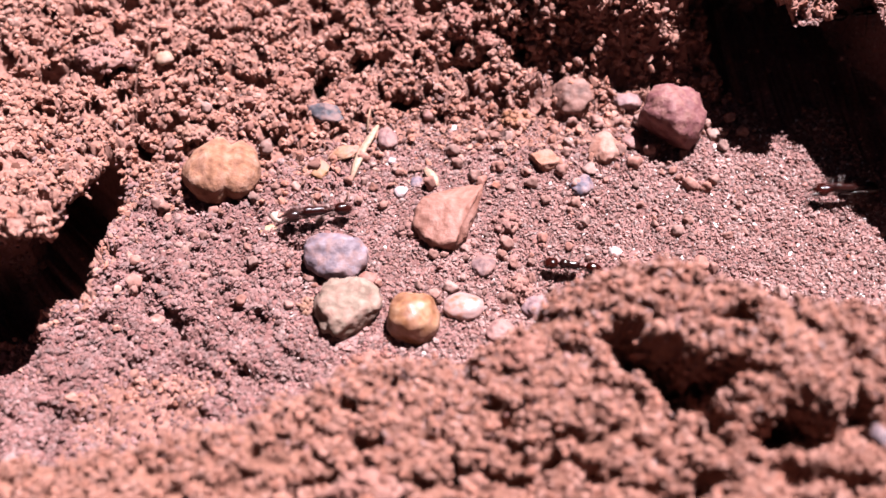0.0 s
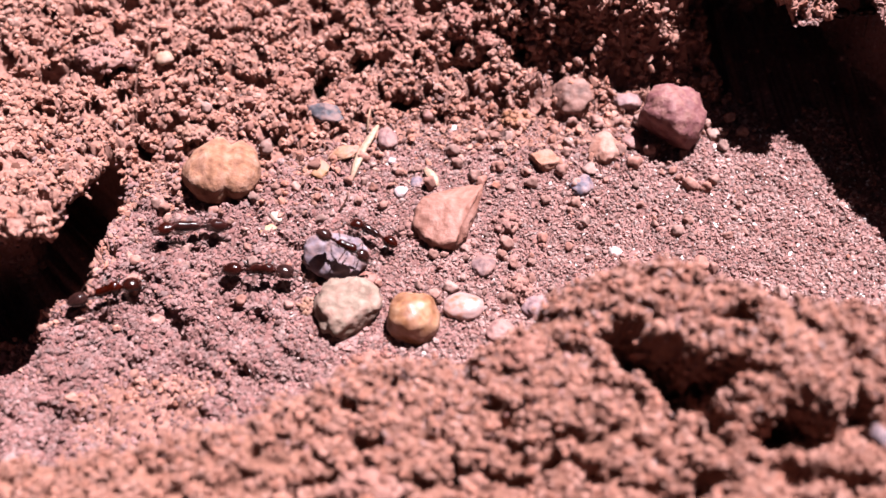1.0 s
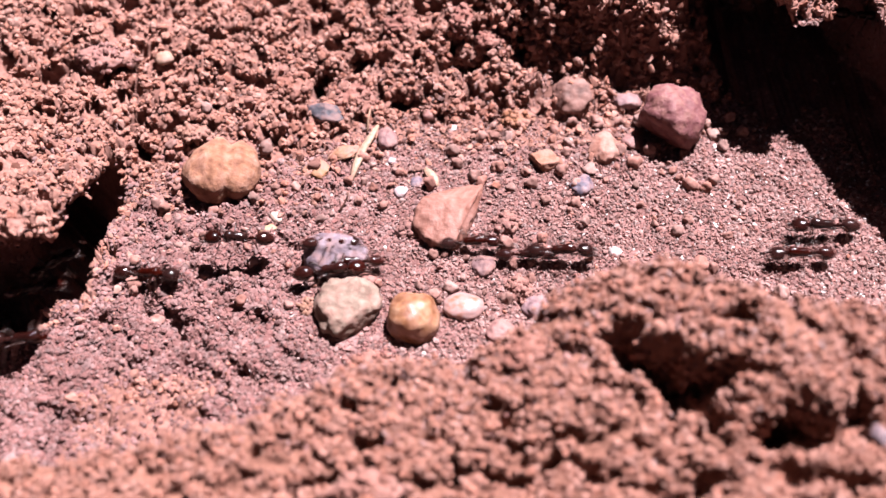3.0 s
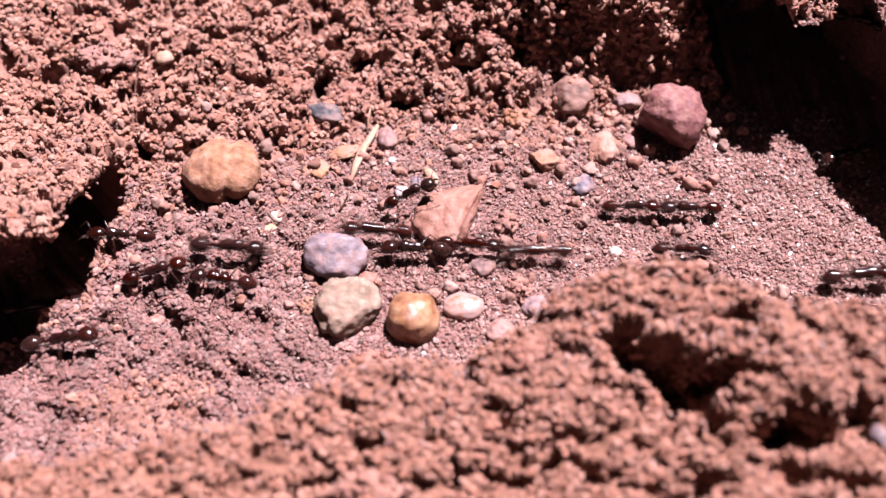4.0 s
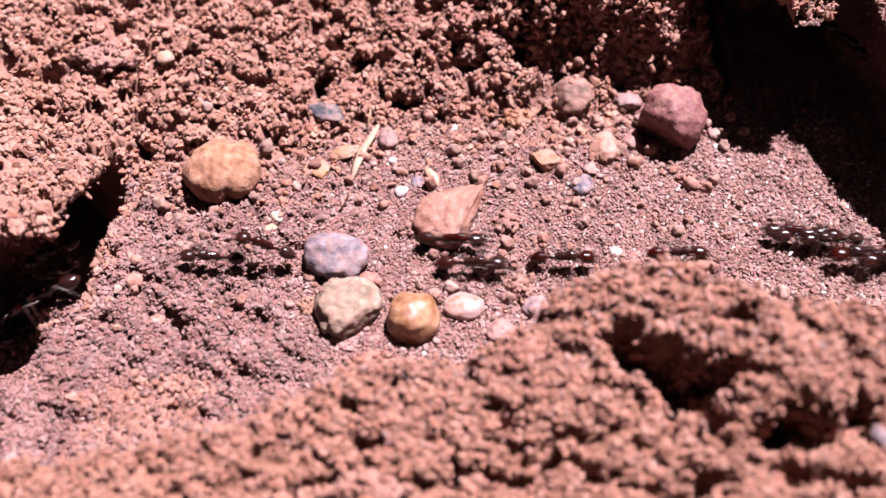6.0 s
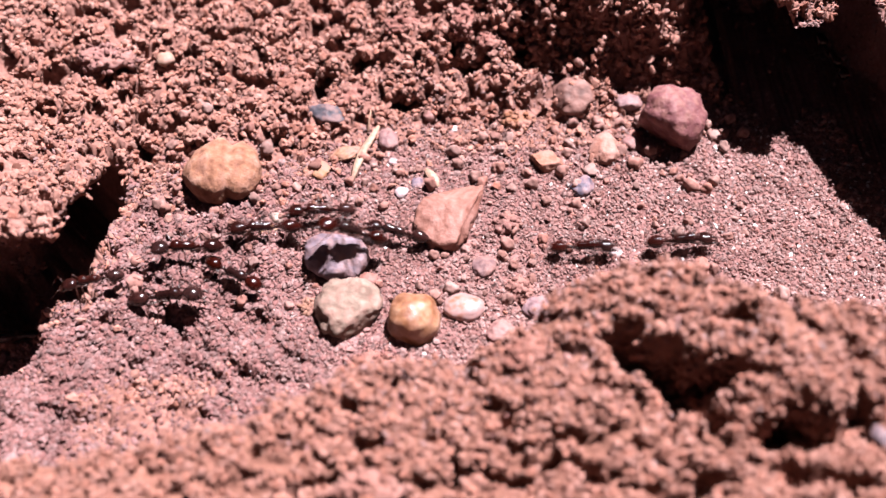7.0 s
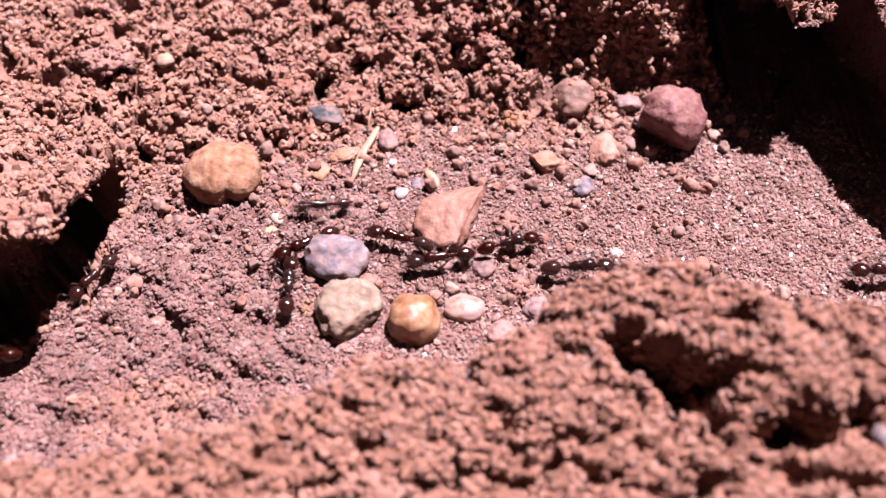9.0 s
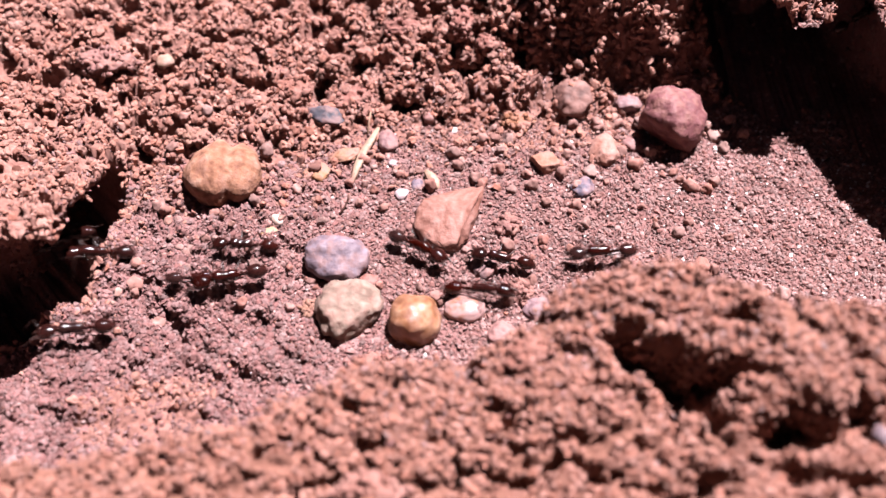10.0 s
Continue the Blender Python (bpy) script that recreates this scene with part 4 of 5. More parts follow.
def trek(thing, points, size):
    """Send an ant along points (seconds, x, y in millimetres), its legs stepping as it goes."""
    thing.scale = (0.87 * size,) * 3
    n = len(points)
    rows, turn = [], None
    for i, (t, x, y) in enumerate(points):
        a, b = points[max(i - 1, 0)], points[min(i + 1, n - 1)]
        if t - a[0] > 0.16 and b[0] - t < 0.16:
            a = points[i]
        elif b[0] - t > 0.16 and t - a[0] < 0.16:
            b = points[i]
        if b is points[i] or a is points[i]:
            a, b = (points[max(i - 2, 0)], b) if b is points[i] else (a, points[min(i + 2, n - 1)])
        dx, dy = b[1] - a[1], 0.55 * (b[2] - a[2])
        if turn is None or math.hypot(dx, dy) > 3.5:
            want = math.degrees(math.atan2(dy, dx))
            if turn is None:
                turn = want
            turn += max(-70, min(70, (want - turn + 180) % 360 - 180))
        f = Vector((math.cos(radians(turn)), math.sin(radians(turn))))
        front, back = stand(x + 3 * f.x, y + 3 * f.y), stand(x - 3 * f.x, y - 3 * f.y)
        mid = max(stand(x, y), (front + back) / 2)
        tilt = max(-28, min(28, math.degrees(math.atan2(front - back, 6))))
        rows.append((t, pose(x * MM, y * MM, (mid + 0.1) * MM, 0, 0, turn) @ pose(0, 0, 0, 0, -tilt, 0)))
    walk(thing, rows)
    inside = [t for t, x, y in points if abs(x) < 66]
    if not inside:
        return
    legs = [o for o in thing.children if o.name.startswith("leg")]
    for k, leg in enumerate(legs):
        home, phase = leg.location.copy(), (k + k // 2) % 2
        steps, t = [(0.0, pose(*home))], max(inside[0] - 0.1, 0.05)
        j = 0
        while t < min(inside[-1] + 0.1, 9.95):
            up = (j + phase) % 2
            steps.append((t, pose(*home, 6 * (1 if home.y > 0 else -1) * up, 0, (24 if up else -20) * (1 if home.y < 0 else -1) * (-1))))
            t += 0.0667
            j += 1
        steps.append((10.0, pose(*home)))
        walk(leg, steps)



def motions():
    """All ants on their way along the trail."""
    ants = [copy_thing(FIRST, pose(0, 0, 0)) for _ in range(61)]
    ants = [FIRST] + ants
    trek(ants[0], [(0.00, -17.9, 4.8), (0.10, -26.4, 1.4), (0.20, -35.8, -2.8), (0.30, -43.3, -6.3), (0.50, -44.6, -9.1), (0.60, -41.1, -9.1), (0.70, -36.2, -7.5), (0.80, -31.4, -6.0), (0.90, -27.8, -5.7), (1.00, -24.8, -6.0), (1.10, -22.4, -6.2), (1.20, -21.0, -6.0), (1.30, -19.4, -5.5), (1.40, -16.4, -4.7), (1.50, -13.4, -4.1), (1.60, -9.1, -4.0), (1.70, -3.8, -4.1), (1.80, 2.8, -3.7), (1.90, 7.5, -3.4), (2.00, 12.8, -3.4), (2.10, 20.4, -2.9), (2.20, 29.3, -1.0), (2.40, 42.4, 3.9), (2.60, 57.9, -2.3), (2.74, 67.0, 5.5), (2.99, 78.0, 5.5), (10.00, 111.6, 8.3)], 1.10)
    trek(ants[1], [(0.00, 17.5, -4.5), (0.10, 15.2, -3.8), (0.20, 11.1, -3.1), (0.30, 6.9, -2.2), (0.40, 2.3, -2.7), (0.50, -1.7, -3.9), (0.60, -5.4, -4.2), (0.70, -7.1, -4.1), (0.80, -7.1, -3.4), (0.90, -7.8, -1.6), (1.00, -9.8, 1.3), (1.10, -12.9, 4.5), (1.20, -14.5, 6.0), (1.30, -15.9, 5.4), (1.40, -18.4, 4.5), (1.50, -20.7, 4.4), (1.60, -24.2, 4.2), (1.70, -28.2, 2.1), (1.80, -30.7, -0.4), (1.90, -33.6, -2.2), (2.00, -38.7, -2.9), (2.10, -43.0, -1.5), (2.20, -45.8, 0.3), (2.30, -47.5, 2.4), (2.40, -47.9, 0.6), (2.75, -66.0, -8.8), (3.00, -77.0, -8.8), (10.00, -95.7, -6.0)], 0.90)
    trek(ants[2], [(0.00, 58.0, 9.2), (0.10, 45.2, 7.5), (0.20, 32.7, 5.7), (0.30, 20.7, 4.9), (0.40, 11.4, 4.3), (0.50, 5.6, 3.9), (0.60, -0.9, 4.9), (0.70, -9.6, 6.3), (0.80, -15.8, 5.9), (0.90, -24.5, 3.4), (1.00, -35.1, 1.5), (1.10, -43.8, -0.3), (1.20, -49.5, -5.1), (1.80, -48.7, -4.6), (2.00, -46.4, -5.6), (2.10, -45.2, -6.9), (2.20, -45.9, -7.4), (2.30, -43.5, -8.2), (2.40, -40.9, -8.4), (2.50, -38.9, -9.7), (2.60, -35.5, -9.5), (2.70, -29.7, -7.4), (3.80, 17.5, -5.1), (4.10, 41.6, -7.9), (4.20, 50.0, -8.9), (4.37, 52.0, -20.9), (4.46, 57.0, -21.1), (4.54, 62.0, -21.4), (4.62, 67.0, -21.7), (4.87, 78.0, -9.3), (10.00, 122.1, -9.3)], 1.12)
    trek(ants[3], [(0.00, -86.4, -11.1), (0.20, -45.8, -7.7), (0.30, -42.8, -8.1), (0.40, -40.0, -6.2), (0.50, -35.2, -3.7), (0.60, -28.6, -2.2), (0.70, -20.8, -2.0), (0.80, -15.4, -1.8), (0.90, -14.6, -2.6), (1.00, -14.1, -3.8), (1.10, -10.3, -4.9), (1.20, -4.3, -4.9), (1.30, 2.1, -3.5), (1.40, 8.0, -2.5), (1.50, 15.0, -2.8), (1.60, 21.3, -3.0), (1.70, 26.5, -3.5), (1.90, 34.3, -5.1), (2.00, 43.2, -5.4), (2.10, 51.8, -4.0), (2.20, 58.8, -1.7), (2.31, 67.0, 3.8), (2.56, 78.0, 3.8), (10.00, 131.3, 1.8)], 0.91)
    trek(ants[4], [(0.00, -125.0, -9.4), (0.40, -77.0, -7.4), (0.65, -66.0, -7.4), (1.00, -44.6, -9.8), (1.10, -43.1, -8.2), (1.20, -39.9, -6.9), (1.30, -34.0, -5.6), (1.40, -28.4, -4.0), (1.50, -24.1, -2.5), (1.60, -20.2, -0.4), (1.70, -16.8, 1.4), (1.80, -13.1, 1.3), (1.90, -8.0, -0.9), (2.00, -4.0, -3.1), (2.10, 1.4, -3.8), (2.20, 10.4, -3.3), (2.30, 19.4, -2.7), (2.40, 27.1, -2.9), (2.50, 36.4, -4.2), (2.72, 39.4, -19.1), (2.87, 48.6, -20.5), (3.02, 57.8, -21.2), (3.18, 67.0, -21.7), (3.43, 78.0, -9.3), (10.00, 129.7, -9.3)], 1.10)
    trek(ants[5], [(0.00, -109.8, -10.8), (0.80, -77.0, -13.5), (1.05, -66.0, -13.5), (1.40, -49.9, -3.3), (1.50, -45.5, -5.3), (1.60, -40.1, -6.1), (1.70, -35.7, -6.5), (1.80, -33.1, -5.8), (1.90, -29.3, -6.1), (2.00, -25.3, -5.6), (2.10, -21.8, -4.1), (2.20, -19.0, -1.7), (2.30, -16.5, 1.9), (2.40, -14.3, 4.4), (2.50, -14.2, 3.5), (2.89, 67.0, -0.4), (3.14, 78.0, -0.4), (10.00, 94.6, 1.0)], 1.05)
    trek(ants[6], [(0.00, 115.7, -2.2), (1.04, 78.0, -1.6), (1.29, 67.0, -1.6), (1.40, 56.5, -1.3), (1.50, 45.3, -0.5), (1.60, 34.4, 0.7), (1.70, 24.8, 1.7), (1.80, 15.5, 1.8), (1.90, 8.2, 1.4), (2.00, 2.4, 0.6), (2.10, -2.2, 0.2), (2.20, -6.1, 0.7), (2.30, -7.5, 1.0), (2.40, -7.0, -0.6), (2.50, -8.0, -2.7), (2.60, -13.9, -2.8), (3.80, -38.0, -0.6), (4.10, -46.1, 0.6), (4.20, -45.1, -0.9), (4.30, -44.3, -3.8), (4.65, -66.0, -18.3), (4.90, -77.0, -18.3), (10.00, -93.1, -18.0)], 1.05)
    trek(ants[7], [(0.00, -102.9, -17.1), (1.00, -77.0, -17.1), (1.25, -66.0, -17.1), (1.60, -46.1, -9.8), (1.70, -45.2, -8.2), (1.80, -41.9, -7.1), (1.90, -37.6, -7.0), (2.00, -32.8, -8.0), (2.10, -28.3, -7.6), (2.20, -23.8, -6.5), (2.30, -19.3, -5.2), (2.40, -14.5, -3.2), (2.50, -11.4, -1.3), (2.60, -9.0, -0.3), (2.70, -6.0, -1.7), (2.90, 8.6, -2.1), (3.10, 23.2, -2.5), (3.30, 37.8, -2.9), (3.50, 52.4, -3.3), (3.70, 67.0, -3.6), (3.95, 78.0, -3.6), (10.00, 115.1, -2.0)], 1.09)
    trek(ants[8], [(0.00, 103.3, 5.2), (1.64, 78.0, 4.3), (1.89, 67.0, 4.3), (2.10, 56.6, -5.4), (2.20, 50.4, -3.4), (2.30, 43.9, -3.4), (2.40, 40.3, -5.4), (2.50, 42.9, -7.6), (2.60, 48.1, -8.1), (2.70, 54.3, -7.4), (2.99, 67.0, -5.9), (3.24, 78.0, -5.9), (10.00, 112.0, -5.2)], 0.95)
    trek(ants[9], [(0.00, -123.4, -13.6), (1.66, -77.0, -13.1), (1.91, -66.0, -13.1), (2.20, -56.9, -15.0), (2.30, -55.4, -16.4), (2.40, -54.9, -15.5), (2.50, -54.4, -14.6), (2.60, -54.7, -14.5), (2.70, -55.8, -15.5), (3.02, -66.0, -12.0), (3.27, -77.0, -12.0), (10.00, -94.2, -9.5)], 1.15)
    trek(ants[10], [(0.00, -124.7, -5.9), (1.60, -77.0, -6.5), (1.85, -66.0, -6.5), (2.20, -38.5, -7.5), (2.30, -31.3, -6.2), (2.40, -25.4, -3.9), (2.50, -22.8, -1.0), (2.60, -19.0, -0.1), (2.70, -12.3, -2.2), (2.90, 3.6, -2.5), (3.10, 19.4, -2.7), (3.30, 35.3, -3.0), (3.50, 51.1, -3.3), (3.70, 67.0, -3.5), (3.95, 78.0, -3.5), (10.00, 101.9, -3.1)], 0.92)
    trek(ants[11], [(0.00, -109.2, -5.1), (1.70, -77.0, -5.7), (1.95, -66.0, -5.7), (2.30, -52.9, -10.3), (2.40, -47.5, -9.5), (2.50, -46.1, -6.7), (2.60, -43.0, -4.2), (2.70, -36.2, -3.3), (3.80, 23.4, -0.7), (3.90, 27.1, -1.3), (4.00, 33.0, -2.1), (4.10, 38.5, -3.0), (4.20, 43.8, -2.9), (4.30, 49.4, -2.3), (4.40, 53.6, -2.7), (4.50, 56.5, -3.4), (4.77, 67.0, -0.4), (5.02, 78.0, -0.4), (10.00, 98.0, 1.0)], 0.92)
    trek(ants[12], [(0.00, 121.5, -6.9), (1.88, 78.0, -4.2), (2.13, 67.0, -4.2), (2.30, 51.9, 2.9), (2.50, 35.6, 3.7), (2.60, 24.3, 2.1), (2.70, 14.6, -0.7), (2.92, -5.5, -3.3), (3.14, -25.7, -6.0), (3.36, -45.8, -8.7), (3.58, -66.0, -11.4), (3.83, -77.0, -11.4), (10.00, -91.8, -10.7)], 0.93)
    trek(ants[13], [(0.00, -107.9, -4.6), (1.90, -77.0, -6.5), (2.15, -66.0, -6.5), (2.50, -46.8, -12.5), (2.60, -46.4, -12.3), (2.70, -45.9, -11.2), (3.80, -6.1, 1.9), (3.90, -1.9, 0.4), (4.00, 3.7, -1.2), (4.10, 11.0, -1.9), (4.20, 19.9, -2.0), (4.30, 28.7, -2.5), (4.40, 38.4, -3.4), (4.50, 49.0, -4.5), (4.60, 56.9, -6.0), (4.72, 67.0, 0.9), (4.97, 78.0, 0.9), (10.00, 110.2, 1.4)], 1.04)
    trek(ants[14], [(0.00, -125.0, -15.1), (1.90, -77.0, -14.2), (2.15, -66.0, -14.2), (2.50, -38.6, 0.6), (2.60, -31.2, 0.1), (2.70, -23.3, -2.9), (2.90, -5.2, -1.4), (3.10, 12.8, 0.2), (3.30, 30.9, 1.7), (3.50, 48.9, 3.3), (3.70, 67.0, 4.8), (3.95, 78.0, 4.8), (10.00, 117.0, 2.7)], 0.95)
    trek(ants[15], [(0.00, 105.6, -10.0), (1.34, 78.0, -10.0), (1.59, 67.0, -21.7), (1.84, 51.7, -20.8), (2.10, 36.4, -17.9), (2.35, 21.1, -13.8), (2.50, 24.1, -3.8), (2.60, 34.1, -2.6), (2.70, 46.0, -2.4), (2.90, 67.0, -2.4), (3.15, 78.0, -2.4), (10.00, 104.7, -1.7)], 1.02)
    trek(ants[16], [(0.00, -119.0, -17.6), (3.03, -77.0, -18.7), (3.28, -66.0, -18.7), (3.54, -57.4, -16.8), (3.80, -48.9, -14.9), (3.90, -48.8, -15.7), (4.00, -48.8, -17.1), (4.10, -50.3, -16.3), (4.45, -66.0, -5.6), (4.70, -77.0, -5.6), (10.00, -130.1, -4.8)], 1.13)
    trek(ants[17], [(0.00, -120.2, -16.2), (2.94, -77.0, -18.0), (3.19, -66.0, -18.0), (3.39, -59.2, -15.0), (3.60, -52.3, -12.1), (3.80, -45.5, -9.1), (3.90, -42.0, -7.6), (4.00, -38.2, -6.6), (4.10, -35.0, -4.3), (4.20, -30.6, -2.4), (4.30, -26.7, -2.3), (4.40, -25.3, -2.8), (4.60, -23.8, -2.3), (4.70, -21.4, -0.7), (4.80, -18.9, 1.0), (5.00, -17.1, 3.0), (5.10, -17.3, 4.7), (5.20, -18.0, 5.0), (5.30, -15.2, 4.5), (5.40, -12.5, 4.0), (5.50, -11.6, 2.1), (5.70, -5.3, -2.9), (5.90, 9.1, -3.2), (6.10, 23.6, -3.5), (6.30, 38.1, -3.8), (6.50, 52.5, -4.1), (6.70, 67.0, -4.4), (6.95, 78.0, -4.4), (10.00, 89.6, -3.8)], 1.01)
    trek(ants[18], [(0.00, -120.3, -11.0), (3.32, -77.0, -12.6), (3.57, -66.0, -12.6), (3.80, -46.7, 0.6), (3.90, -39.0, -1.9), (4.00, -29.6, -2.2), (4.10, -20.3, -2.4), (4.20, -13.9, -2.2), (4.70, 14.5, -0.1), (5.00, 16.0, -4.1), (5.10, 23.0, -3.1), (5.20, 29.7, -2.8), (5.40, 36.1, -3.4), (5.50, 45.5, -3.6), (5.60, 55.5, -2.3), (5.79, 67.0, 5.1), (6.04, 78.0, 5.1), (10.00, 94.8, 7.8)], 1.17)
    trek(ants[19], [(0.00, 88.5, -0.4), (2.55, 78.0, -1.3), (2.80, 67.0, -1.3), (3.00, 48.9, -2.9), (3.20, 30.8, -4.5), (3.40, 12.8, -6.1), (3.60, -5.3, -7.7), (3.80, -23.4, -9.3), (3.90, -26.5, -9.6), (4.00, -29.7, -7.4), (4.80, -28.1, 4.9), (4.90, -29.6, 4.1), (5.00, -32.5, 3.2), (5.10, -35.1, 1.6), (5.70, -43.9, 1.7), (5.92, -51.3, -0.3), (6.14, -58.6, -2.4), (6.36, -66.0, -4.4), (6.61, -77.0, -4.4), (10.00, -87.8, -7.3)], 1.05)
    trek(ants[20], [(0.00, -118.8, -7.8), (2.55, -77.0, -4.8), (2.80, -66.0, -4.8), (3.00, -53.7, -1.7), (3.20, -41.5, 1.4), (3.40, -29.2, 4.6), (3.60, -16.9, 7.7), (3.80, -4.7, 10.8), (3.90, -4.1, 7.8), (4.00, -3.7, 6.8), (4.10, -2.4, 5.7), (4.20, 1.4, 3.3), (4.30, 6.6, 0.3), (4.40, 12.8, -1.1), (4.50, 20.6, -0.9), (4.60, 28.1, -1.5), (4.70, 35.8, -3.1), (4.80, 44.9, -5.0), (4.90, 55.1, -6.4), (5.04, 67.0, 0.7), (5.29, 78.0, 0.7), (10.00, 106.9, -0.7)], 0.93)
    trek(ants[21], [(0.00, 102.9, 5.1), (2.55, 78.0, 2.5), (2.80, 67.0, 2.5), (3.00, 53.3, 2.2), (3.20, 39.7, 1.8), (3.40, 26.0, 1.5), (3.60, 12.4, 1.1), (3.80, -1.3, 0.8), (3.90, -3.1, -2.0), (4.00, -3.9, -2.0), (4.10, -7.1, -1.7), (4.30, -11.5, -2.3), (4.40, -14.2, -2.4), (4.50, -13.2, -1.9), (4.60, -11.2, -1.4), (4.80, -6.7, -1.1), (4.90, -3.4, -1.5), (5.00, -2.4, -1.9), (5.20, -1.5, -1.7), (5.30, 2.9, -2.5), (5.40, 7.6, -3.2), (5.50, 13.4, -2.6), (5.60, 21.5, -1.5), (5.70, 29.7, 0.7), (5.96, 48.3, 0.4), (6.22, 67.0, 0.1), (6.47, 78.0, 0.1), (10.00, 100.0, -0.4)], 1.10)
    trek(ants[22], [(0.00, -130.6, -10.4), (2.62, -77.0, -7.8), (2.87, -66.0, -7.8), (3.11, -47.4, -4.6), (3.34, -28.8, -1.3), (3.57, -10.2, 1.9), (3.80, 8.5, 5.1), (3.90, 17.7, 6.1), (4.00, 26.9, 6.0), (4.10, 32.9, 5.1), (4.20, 38.6, 3.2), (4.30, 45.9, 1.5), (4.40, 54.0, 1.4), (4.60, 67.0, -1.2), (4.85, 78.0, -1.2), (10.00, 95.1, -1.7)], 0.94)
    trek(ants[23], [(0.00, 122.4, 4.4), (3.29, 78.0, 3.3), (3.54, 67.0, 3.3), (3.80, 51.8, 5.8), (3.90, 42.9, 5.4), (4.00, 35.0, 5.5), (4.20, 26.5, 5.7), (4.30, 18.6, 5.4), (4.40, 12.9, 5.0), (4.50, 8.3, 3.5), (4.60, 2.7, 0.0), (4.70, -5.3, -2.5), (4.80, -13.3, -2.7), (4.90, -19.7, -2.0), (5.00, -26.3, -2.7), (5.10, -34.0, -4.2), (5.20, -40.2, -5.6), (5.30, -47.5, -7.6), (5.58, -66.0, -8.2), (5.83, -77.0, -8.2), (10.00, -123.5, -10.6)], 1.00)
    trek(ants[24], [(0.00, -100.5, -12.1), (2.65, -77.0, -14.7), (2.90, -66.0, -14.7), (3.10, -43.8, -13.0), (3.30, -21.6, -11.3), (3.50, 0.6, -9.5), (3.70, 22.9, -7.8), (3.90, 45.1, -6.1), (4.00, 56.0, -6.8), (4.11, 67.0, -2.9), (4.36, 78.0, -2.9), (10.00, 103.5, -0.8)], 1.16)
    trek(ants[25], [(0.00, 112.1, -6.4), (3.38, 78.0, -8.5), (3.63, 67.0, -8.5), (4.00, -9.3, 1.3), (4.20, -22.4, 4.1), (4.40, -29.9, 6.6), (4.60, -43.6, 5.0), (4.95, -66.0, -4.5), (5.20, -77.0, -4.5), (10.00, -122.3, -7.0)], 1.15)
    trek(ants[26], [(0.00, 102.0, -7.9), (3.53, 78.0, -6.5), (3.78, 67.0, -6.5), (4.00, 60.1, 16.7), (4.10, 58.2, 14.5), (4.20, 54.5, 12.6), (4.30, 50.0, 11.8), (4.40, 45.7, 11.0), (4.50, 40.3, 8.9), (4.60, 34.5, 6.8), (4.70, 30.1, 5.8), (4.80, 29.4, 5.0), (4.90, 28.1, 3.9), (5.00, 22.9, 3.5), (5.10, 16.1, 3.8), (5.20, 9.5, 3.2), (5.30, 4.9, 0.8), (5.40, -0.9, -1.2), (5.50, -6.0, -1.1), (5.60, -9.2, -0.2), (5.80, -20.6, -2.1), (6.00, -31.9, -4.0), (6.20, -43.3, -6.0), (6.40, -54.6, -7.9), (6.60, -66.0, -9.8), (6.85, -77.0, -9.8), (10.00, -129.0, -11.9)], 0.99)
    trek(ants[27], [(0.00, 129.6, -1.7), (3.51, 78.0, -1.4), (3.76, 67.0, -1.4), (3.98, 21.5, -2.2), (4.20, -24.0, -3.0), (4.40, -30.5, -3.4), (4.50, -32.5, -3.5), (4.60, -36.9, -5.5), (4.70, -44.4, -6.5), (5.50, -40.4, -4.8), (5.60, -34.0, -0.0), (5.70, -27.3, 3.2), (5.90, -8.4, 1.0), (6.10, 10.4, -1.3), (6.30, 29.3, -3.6), (6.50, 48.1, -5.8), (6.70, 67.0, -8.1), (6.95, 78.0, -8.1), (10.00, 103.9, -10.9)], 1.07)
    trek(ants[28], [(0.00, -101.1, -4.4), (3.70, -77.0, -6.8), (3.95, -66.0, -6.8), (4.30, -17.0, 5.3), (4.40, -13.3, 4.6), (4.50, -6.3, 2.4), (4.70, 0.3, -0.5), (4.80, 2.3, -2.4), (4.90, 6.4, -2.4), (5.00, 8.6, -1.4), (5.10, 13.1, -1.1), (5.20, 19.2, -1.7), (5.30, 25.4, -2.2), (5.48, 28.4, -14.4), (5.69, 41.3, -19.6), (5.91, 54.1, -21.0), (6.12, 67.0, -21.7), (6.37, 78.0, -7.3), (10.00, 120.1, -7.3)], 0.95)
    trek(ants[29], [(0.00, -124.7, -7.8), (3.68, -77.0, -5.8), (3.93, -66.0, -5.8), (4.30, 10.0, 6.8), (4.40, 13.6, 8.2), (4.50, 18.5, 8.6), (4.60, 25.6, 7.5), (4.70, 31.2, 6.6), (4.80, 32.8, 7.7), (4.90, 37.1, 8.8), (5.00, 44.2, 7.8), (5.10, 52.1, 6.5), (5.20, 59.3, 6.3), (5.32, 67.0, -3.5), (5.57, 78.0, -3.5), (10.00, 120.2, -4.5)], 0.96)
    trek(ants[30], [(0.00, -98.2, -16.0), (3.80, -77.0, -13.7), (4.05, -66.0, -13.7), (4.40, -6.2, 6.3), (4.50, 0.3, 1.0), (4.60, 8.5, -2.2), (4.70, 17.6, -2.8), (4.80, 25.9, -2.6), (4.90, 36.3, -3.8), (5.00, 46.2, -4.8), (5.10, 55.6, -4.4), (5.23, 67.0, -9.2), (5.48, 78.0, -9.2), (10.00, 125.6, -10.1)], 1.03)
